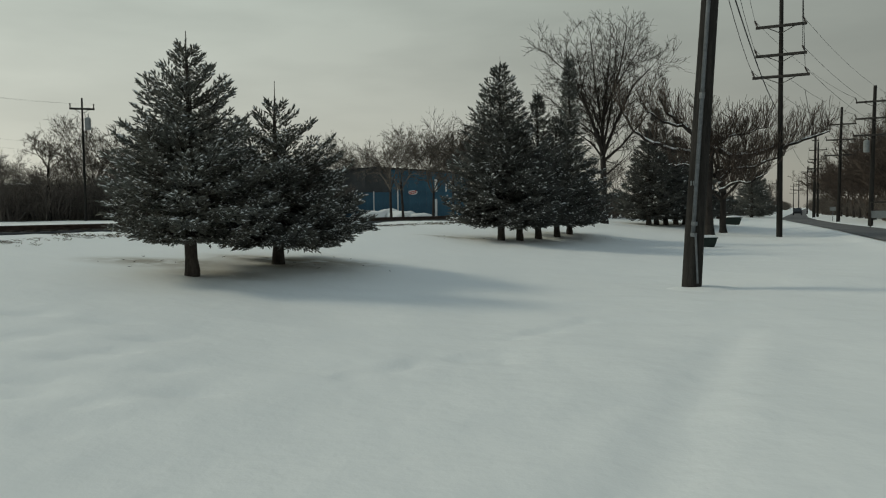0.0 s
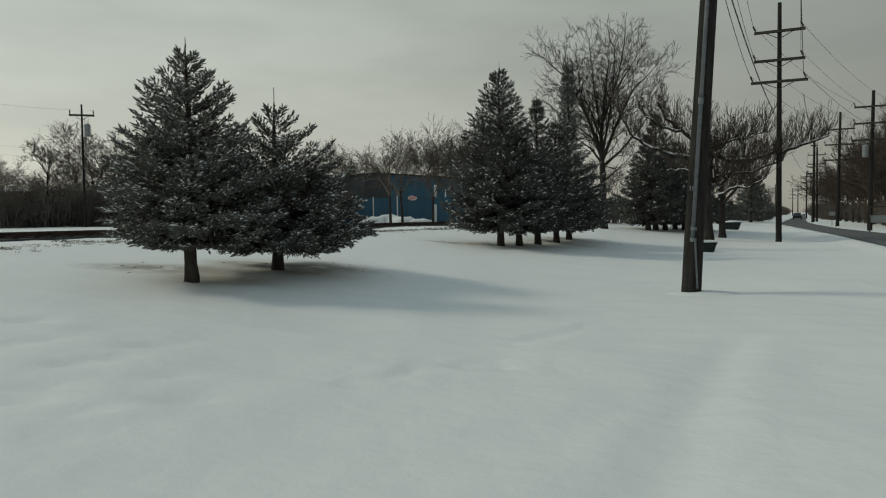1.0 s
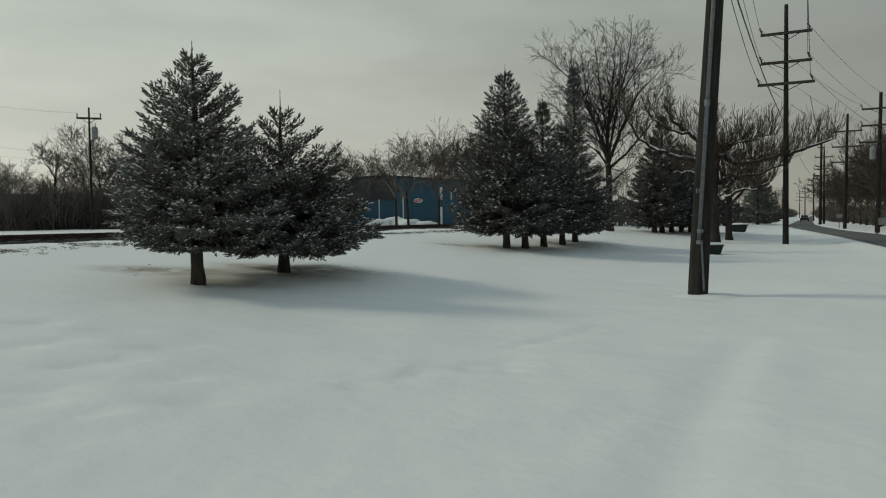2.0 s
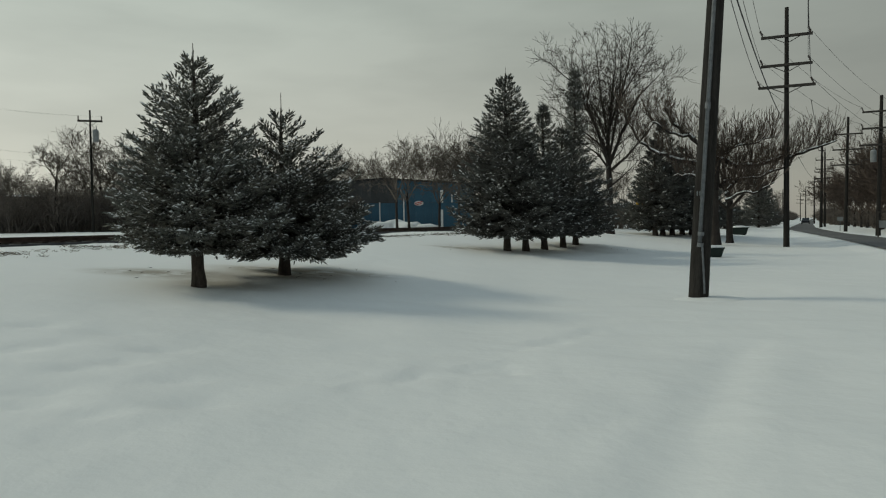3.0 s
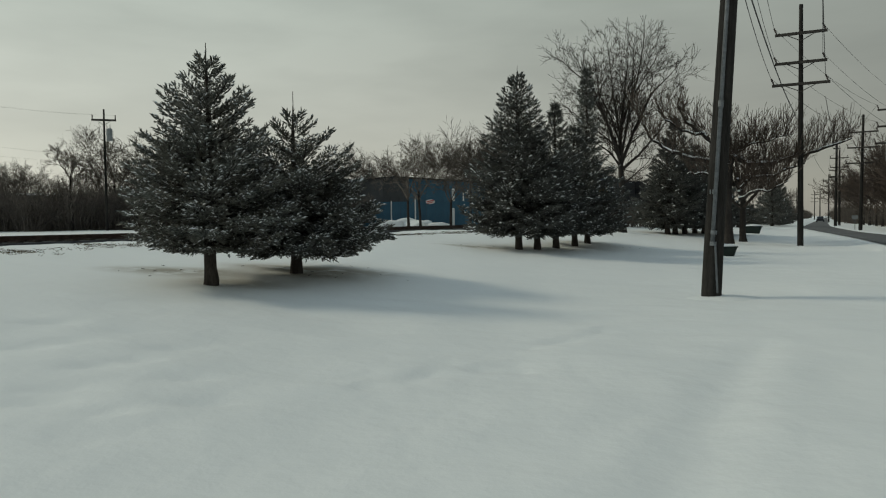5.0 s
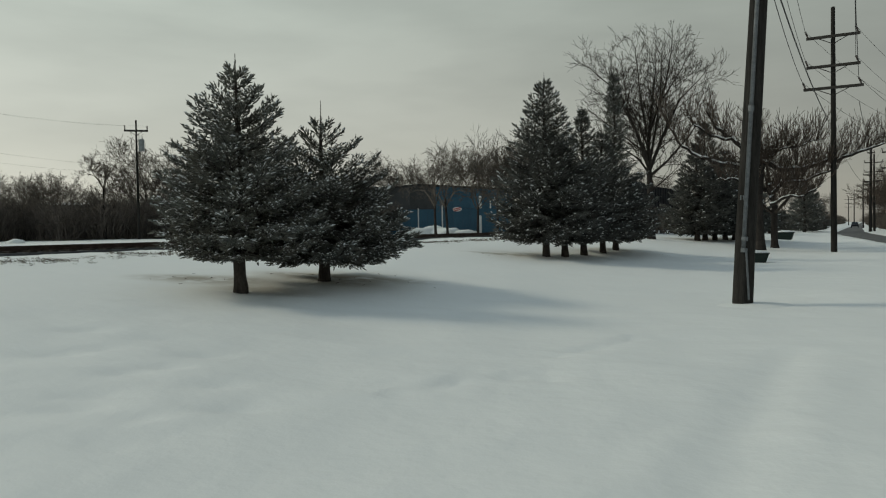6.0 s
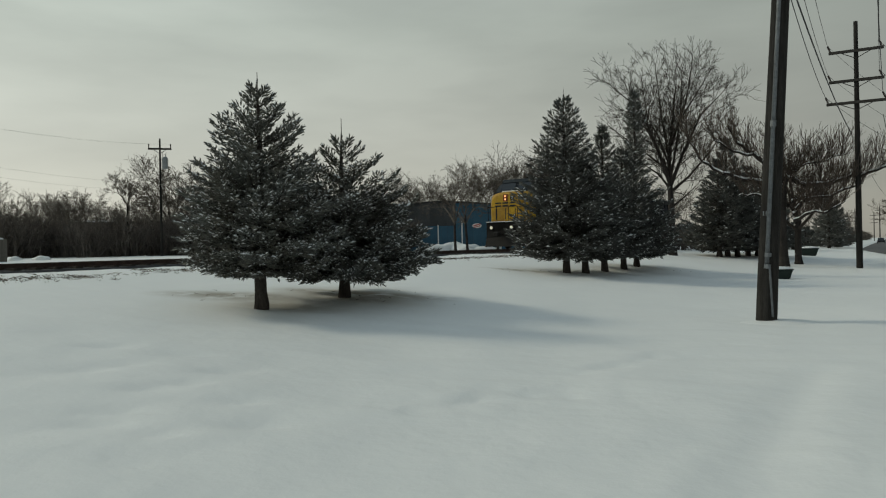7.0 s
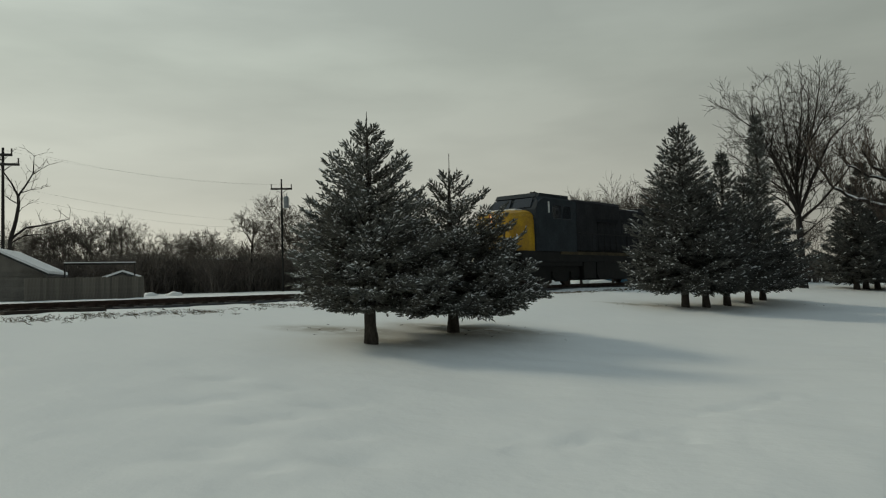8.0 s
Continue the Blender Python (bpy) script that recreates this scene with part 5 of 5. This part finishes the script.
# ---- train ----
def locomotive():
    t = thing("locomotive", pose(0, 0, 0), "yellow-nosed dark blue diesel freight locomotive with lit headlamps", "locomotive", "train")
    D = 1.75
    part("underframe", boxed(-22.0, -1.35, -1.48, 1.48, 1.22, D, 0.03), M_BLACK, t, "black greasy underframe")
    for s in (-1, 1):
        part("sill_stripe", boxed(-20.2, -4.9, s * 1.50 - 0.018, s * 1.50 + 0.018, 1.60, D + 0.02, 0.0), M_GRIME, t, "grimy yellow sill stripe")
    # pilot and plough
    bm = prism(bmesh.new(), [(-0.30, 1.70), (-0.30, 0.75), (-0.02, 0.16), (-0.55, 0.16), (-0.75, 1.70)], -1.12, 1.12)
    part("pilot", bm, M_BLACK, t, "black pilot with plough")
    part("walkway_edge", boxed(-0.62, -0.26, -1.12, 1.12, D + 0.005, D + 0.05, 0.01), M_FROST, t, "snow-dusted front walkway edge")
    bm = rod(bmesh.new(), (-0.3, 0, 0.95), (0.35, 0, 0.95), 0.10)
    box(bm, 0.3, 0.62, -0.16, 0.16, 0.80, 1.10, 0.04)
    part("coupler", bm, M_BLACK, t)
    part("front_deck", boxed(-1.36, -0.30, -1.10, 1.10, 1.15, D, 0.02), M_BLACK, t)
    # wide nose: rounded cross-sections drawn back to the cab
    bm = bmesh.new()
    rows = []
    for x, w, zt, z0 in ((-0.90, 0.98, 3.46, D), (-0.92, 1.05, 3.56, D), (-1.08, 1.15, 3.72, D), (-1.8, 1.27, 3.82, D), (-2.6, 1.42, 3.88, D)):
        half = [(w, z0), (w, z0 + 0.7), (w * 0.985, zt - 0.62), (w * 0.95, zt - 0.34), (w * 0.84, zt - 0.15), (w * 0.6, zt - 0.04), (w * 0.3, zt)]
        ring = half + [(-y, z) for y, z in half[::-1]]
        rows.append([bm.verts.new((x, y, z)) for y, z in ring])
    for a, b in zip(rows, rows[1:]):
        for k in range(len(a)):
            bm.faces.new((a[k], a[(k + 1) % len(a)], b[(k + 1) % len(a)], b[k]))
    bm.faces.new(rows[0])
    bm.faces.new(rows[-1][::-1])
    bmesh.ops.recalc_face_normals(bm, faces=bm.faces[:])
    part("nose", bm, M_YELLOW, t, "bright yellow wide rounded nose")
    part("nose_snow", boxed(-2.5, -1.9, -0.75, 0.75, 3.78, 3.885, 0.03), M_FROST, t, "thin snow on the nose")
    part("nose_door", boxed(-0.91, -0.885, -0.36, 0.36, D + 0.1, 2.62, 0.008), M_YELLOW, t, "yellow nose door")
    # dark lettering shapes without words
    bars = [(-0.72, -0.67, 1.95, 2.66), (0.67, 0.72, 1.95, 2.66), (-0.025, 0.025, 1.95, 2.66)]
    for y0 in (-0.74, -0.22, 0.30):
        bars += [(y0, y0 + 0.42, 2.78, 2.87), (y0, y0 + 0.42, 2.97, 3.06)]
    for (y0, y1, z0, z1) in bars:
        part("emblem_bar", boxed(-0.91, -0.882, y0, y1, z0, z1, 0.0), M_NAVY, t)
    # headlamps and number boards
    lamp = part("headlamp_box", boxed(-1.02, -0.86, -0.16, 0.16, 3.12, 3.58, 0.02), M_LAMPBOX, t, "rusty red headlamp housing")
    for z in (3.25, 3.46):
        part("headlamp", rod(bmesh.new(), (-0.87, 0, z), (-0.845, 0, z), 0.060, sides=14), M_LAMP, lamp, "lit warm headlamp")
    part("number_board", boxed(-1.08, -0.87, 0.34, 0.64, 3.20, 3.45, 0.02), M_BLACK, t, "dark number board")
    for y in (-0.72, 0.72):
        d = part("ditch_light", rod(bmesh.new(), (-0.36, y, 1.40), (-0.2, y, 1.40), 0.13, sides=14), M_BLACK, t)
        part("lens", rod(bmesh.new(), (-0.2, y, 1.40), (-0.185, y, 1.40), 0.10, sides=14), M_DITCH, d, "pale lamp lens")
    # cab
    bm = prism(bmesh.new(), [(-2.55, D), (-2.55, 3.84), (-2.95, 4.52), (-3.15, 4.74), (-6.6, 4.78), (-6.6, D)], -1.52, 1.52)
    es = [e for e in bm.edges if all(v.co.z > 4.4 for v in e.verts)]
    bmesh.ops.bevel(bm, geom=es, offset=0.30, segments=3, affect="EDGES")
    cab = part("cab", bm, M_NAVY, t, "dark navy cab")
    for y0, y1 in ((-1.18, -0.10), (0.10, 1.18)):
        bm = bmesh.new()
        q = [bm.verts.new(p) for p in ((-2.62, y0, 3.95), (-2.62, y1, 3.95), (-2.89, y1, 4.43), (-2.89, y0, 4.43))]
        bm.faces.new(q)
        r = bmesh.ops.extrude_face_region(bm, geom=bm.faces[:])
        bmesh.ops.translate(bm, vec=(0.045, 0, 0.02), verts=[g for g in r["geom"] if isinstance(g, bmesh.types.BMVert)])
        bmesh.ops.recalc_face_normals(bm, faces=bm.faces[:])
        part("windscreen", bm, M_GLASS, cab, "dark glass windscreen")
    for s in (-1, 1):
        for x0, x1 in ((-5.0, -4.15), (-6.0, -5.15)):
            part("side_window", boxed(x0, x1, s * 1.525 - 0.02, s * 1.525 + 0.02, 3.45, 4.15, 0.02), M_GLASS, cab, "dark side window")
        bm = boxed(-3.82, -3.72, s * 1.54 - 0.03, s * 1.54 + 0.03, 3.72, 4.30, 0.01)
        part("grab_iron", bm, M_WHITE, t, "pale vertical grab iron")
    bm = rod(bmesh.new(), (-5.3, 0, 4.77), (-5.3, 0, 4.95), 0.10)
    rod(bm, (-5.1, 0.1, 4.92), (-4.7, 0.1, 4.94), 0.05, 0.09)
    rod(bm, (-5.1, -0.1, 4.92), (-4.7, -0.1, 4.94), 0.05, 0.09)
    part("horn", bm, M_BLACK, t)
    # hood in sections with doors
    part("hood", boxed(-16.4, -6.6, -1.02, 1.02, D, 4.50, 0.12), M_SOOT, t, "sooty dark hood")
    part("inverter_cabinet", boxed(-9.0, -6.62, -1.48, 1.48, D, 4.62, 0.10), M_SOOT, t)
    part("brake_housing", boxed(-12.2, -9.02, -1.36, 1.36, 3.55, 4.70, 0.16), M_SOOT, t)
    part("exhaust", boxed(-13.9, -12.7, -0.5, 0.5, 4.45, 4.86, 0.06), M_BLACK, t, "black exhaust stack box")
    part("radiator", boxed(-21.3, -16.42, -1.52, 1.52, 3.30, 4.74, 0.10), M_SOOT, t)
    part("radiator_base", boxed(-21.2, -16.42, -1.05, 1.05, D, 3.30, 0.05), M_SOOT, t)
    part("roof_snow", boxed(-15.9, -14.3, -0.8, 0.8, 4.505, 4.55, 0.02), M_FROST, t, "thin snow on the hood")
    door = mesh_from("hood_door", *block_mesh(0, 0.72, -0.015, 0.015, 0, 1.9), M_SOOT)
    for s in (-1, 1):
        for i in range(9):
            piece("hood_door", door, t, pose(-9.9 - 0.76 * i, s * 1.03, D + 0.2))
        for k in range(9):
            part("louvre", boxed(-21.0, -16.7, s * 1.53 - 0.015, s * 1.53 + 0.02, 3.45 + 0.13 * k, 3.51 + 0.13 * k, 0.0), M_BLACK, t)
    # fuel tank, air tanks
    bm = prism(bmesh.new(), [(-9.0, 1.28), (-14.4, 1.28), (-14.4, 0.55), (-14.1, 0.22), (-9.3, 0.22), (-9.0, 0.55)], -1.40, 1.40)
    part("fuel_tank", bm, M_BLACK, t)
    for s in (-1, 1):
        part("air_tank", rod(bmesh.new(), (-14.6, s * 1.15, 0.95), (-9.0, s * 1.15, 0.95), 0.24, sides=14), M_BLACK, t)
        part("equipment_box", boxed(-8.9, -7.5, s * 1.1 - 0.3, s * 1.1 + 0.3, 0.30, 1.3, 0.03), M_BLACK, t)
        part("truck_hanger", boxed(-7.4, -1.9, s * 1.33 - 0.05, s * 1.33 + 0.05, 1.0, 1.32, 0.02), M_BLACK, t)
    # handrails
    for s in (-1, 1):
        y = s * 1.47
        bm = rod(bmesh.new(), (-6.8, y, D + 1.05), (-21.4, y, D + 1.05), 0.02, sides=6)
        part("handrail", bm, M_BLACK, t)
        for i in range(11):
            part("stanchion", rod(bmesh.new(), (-7.0 - 1.43 * i, y, D - 0.15), (-7.0 - 1.43 * i, y, D + 1.05), 0.02, sides=6), M_BLACK, t)
    bm = rod(bmesh.new(), (-0.45, -1.06, D + 1.0), (-0.45, -0.42, D + 1.0), 0.022, sides=6)
    part("front_handrail", bm, M_BLACK, t)
    bm = rod(bmesh.new(), (-0.45, 0.42, D + 1.0), (-0.45, 1.06, D + 1.0), 0.022, sides=6)
    part("front_handrail", bm, M_BLACK, t)
    for y in (-1.06, -0.42, 0.42, 1.06):
        part("stanchion", rod(bmesh.new(), (-0.45, y, D - 0.05), (-0.45, y, D + 1.0), 0.024, sides=6), M_BLACK, t)
    # steps at the front corners
    for s in (-1, 1):
        for k in range(4):
            part("step", boxed(-1.3, -0.75, s * 1.30 - 0.14, s * 1.30 + 0.14, 0.42 + 0.30 * k, 0.46 + 0.30 * k), M_BLACK, t)
    sets = []
    for tx in (-4.6, -17.7):
        truck = part("truck", boxed(tx - 2.8, tx + 2.8, -0.60, 0.60, 0.26, 1.2, 0.05), M_BLACK, t, "black three-axle truck")
        for s in (-1, 1):
            bm = prism(bmesh.new(), [(-2.85, 0.38), (-2.85, 0.95), (-1.4, 1.14), (1.4, 1.14), (2.85, 0.95), (2.85, 0.38), (2.3, 0.24), (1.9, 0.4), (1.4, 0.18), (0.5, 0.18), (0, 0.4), (-0.5, 0.18), (-1.4, 0.18), (-1.9, 0.4), (-2.3, 0.24)], s * 1.06 - 0.09, s * 1.06 + 0.09)
            bmesh.ops.translate(bm, vec=(tx, 0, 0), verts=bm.verts[:])
            part("side_frame", bm, M_BLACK, truck)
            for k in (-1, 0, 1):
                part("axle_box", boxed(tx + 1.9 * k - 0.16, tx + 1.9 * k + 0.16, s * 1.18 - 0.06, s * 1.18 + 0.06, 0.36, 0.72, 0.03), M_BLACK, truck)
        for k in (-1, 0, 1):
            bm = rod(bmesh.new(), (0, -0.85, 0), (0, 0.85, 0), 0.09, sides=10)
            for s in (-1, 1):
                rod(bm, (0, s * 0.69, 0), (0, s * 0.82, 0), 0.53, sides=28)
                rod(bm, (0, s * 0.68, 0), (0, s * 0.70, 0), 0.56, sides=28)
                box(bm, -0.06, 0.06, s * 0.825 - 0.012, s * 0.825 + 0.012, 0.12, 0.44)
            w = part("wheelset", bm, M_RAIL, truck, "steel wheels on an axle")
            w.location = (tx + 1.9 * k, 0, 0.535)
            sets.append(w)
    return t, sets


def hopper():
    t = thing("hopper_car", pose(0, 0, 0), "dark sooty freight hopper car behind the locomotive", "freight car", "train")
    bm = prism(bmesh.new(), [(-0.7, 4.55), (-15.3, 4.55), (-15.3, 2.6), (-13.0, 1.2), (-9.6, 0.75), (-8.0, 1.3), (-6.4, 0.75), (-3.0, 1.2), (-0.7, 2.6)], -1.5, 1.5)
    part("body", bm, M_SOOT, t)
    for s in (-1, 1):
        for i in range(12):
            part("rib", boxed(-1.5 - 1.2 * i, -1.38 - 1.2 * i, s * 1.56 - 0.055, s * 1.56 + 0.055, 2.2, 4.5), M_SOOT, t)
        part("sill", boxed(-15.8, -0.3, s * 1.40 - 0.08, s * 1.40 + 0.08, 1.05, 1.35, 0.02), M_BLACK, t)
    part("coupler", rod(bmesh.new(), (-16.2, 0, 0.95), (0.1, 0, 0.95), 0.12), M_BLACK, t)
    sets = []
    for tx in (-2.3, -13.7):
        truck = part("truck", boxed(tx - 1.2, tx + 1.2, -1.12, 1.12, 0.45, 0.85, 0.05), M_BLACK, t)
        for k in (-0.88, 0.88):
            bm = rod(bmesh.new(), (0, -0.85, 0), (0, 0.85, 0), 0.08, sides=8)
            for s in (-1, 1):
                rod(bm, (0, s * 0.69, 0), (0, s * 0.82, 0), 0.46, sides=20)
            w = part("wheelset", bm, M_RAIL, truck)
            w.location = (tx + k, 0, 0.465)
            sets.append(w)
    return t, sets


engine, engine_sets = locomotive()
hopper_one, hopper_sets = hopper()


def engine_front(t):
    """Place of the leading coupler along the track: slowing from about 65 to 50 km/h."""
    k = 8.0 - t
    return 29.55 + (13.6 + 0.35 * k) * k


def motions():
    times = [0.5 * i for i in range(14)] + [6.75, 7.0, 7.25, 7.5, 7.75, 8.0]
    times = sorted(set(times))
    for car_, gap in ((engine, 0.0), (hopper_one, 22.9)):
        walk(car_, [(t, pose(*xy(TRACK_U, engine_front(t) + gap), RAIL_TOP, 0, 0, ALONG + 180)) for t in times])
    walk(road_car, [(t, pose(*xy(2.3 + 0.006 * 9 * t, 176 + 9 * t), 0.05, 0, 0, ALONG)) for t in (0.0, 2.0, 4.0, 6.0, 8.0)])
    for sets, r in ((engine_sets, 0.53), (hopper_sets, 0.46)):
        for w in sets:
            x, y, z = w.location
            rows = []
            for i in range(241):
                t = i / 30
                turn = math.degrees((engine_front(0) - engine_front(t)) / r)
                rows.append((t, pose(x, y, z, 0, turn % 360.0, 0)))
            walk(w, rows)
    for w in [o for o in road_car.children if o.name.startswith("wheel")]:
        x, y, z = w.location
        walk(w, [(i / 30, pose(x, y, z, 0, math.degrees(9 * i / 30 / 0.33) % 360.0, 0)) for i in range(241)])


motions()
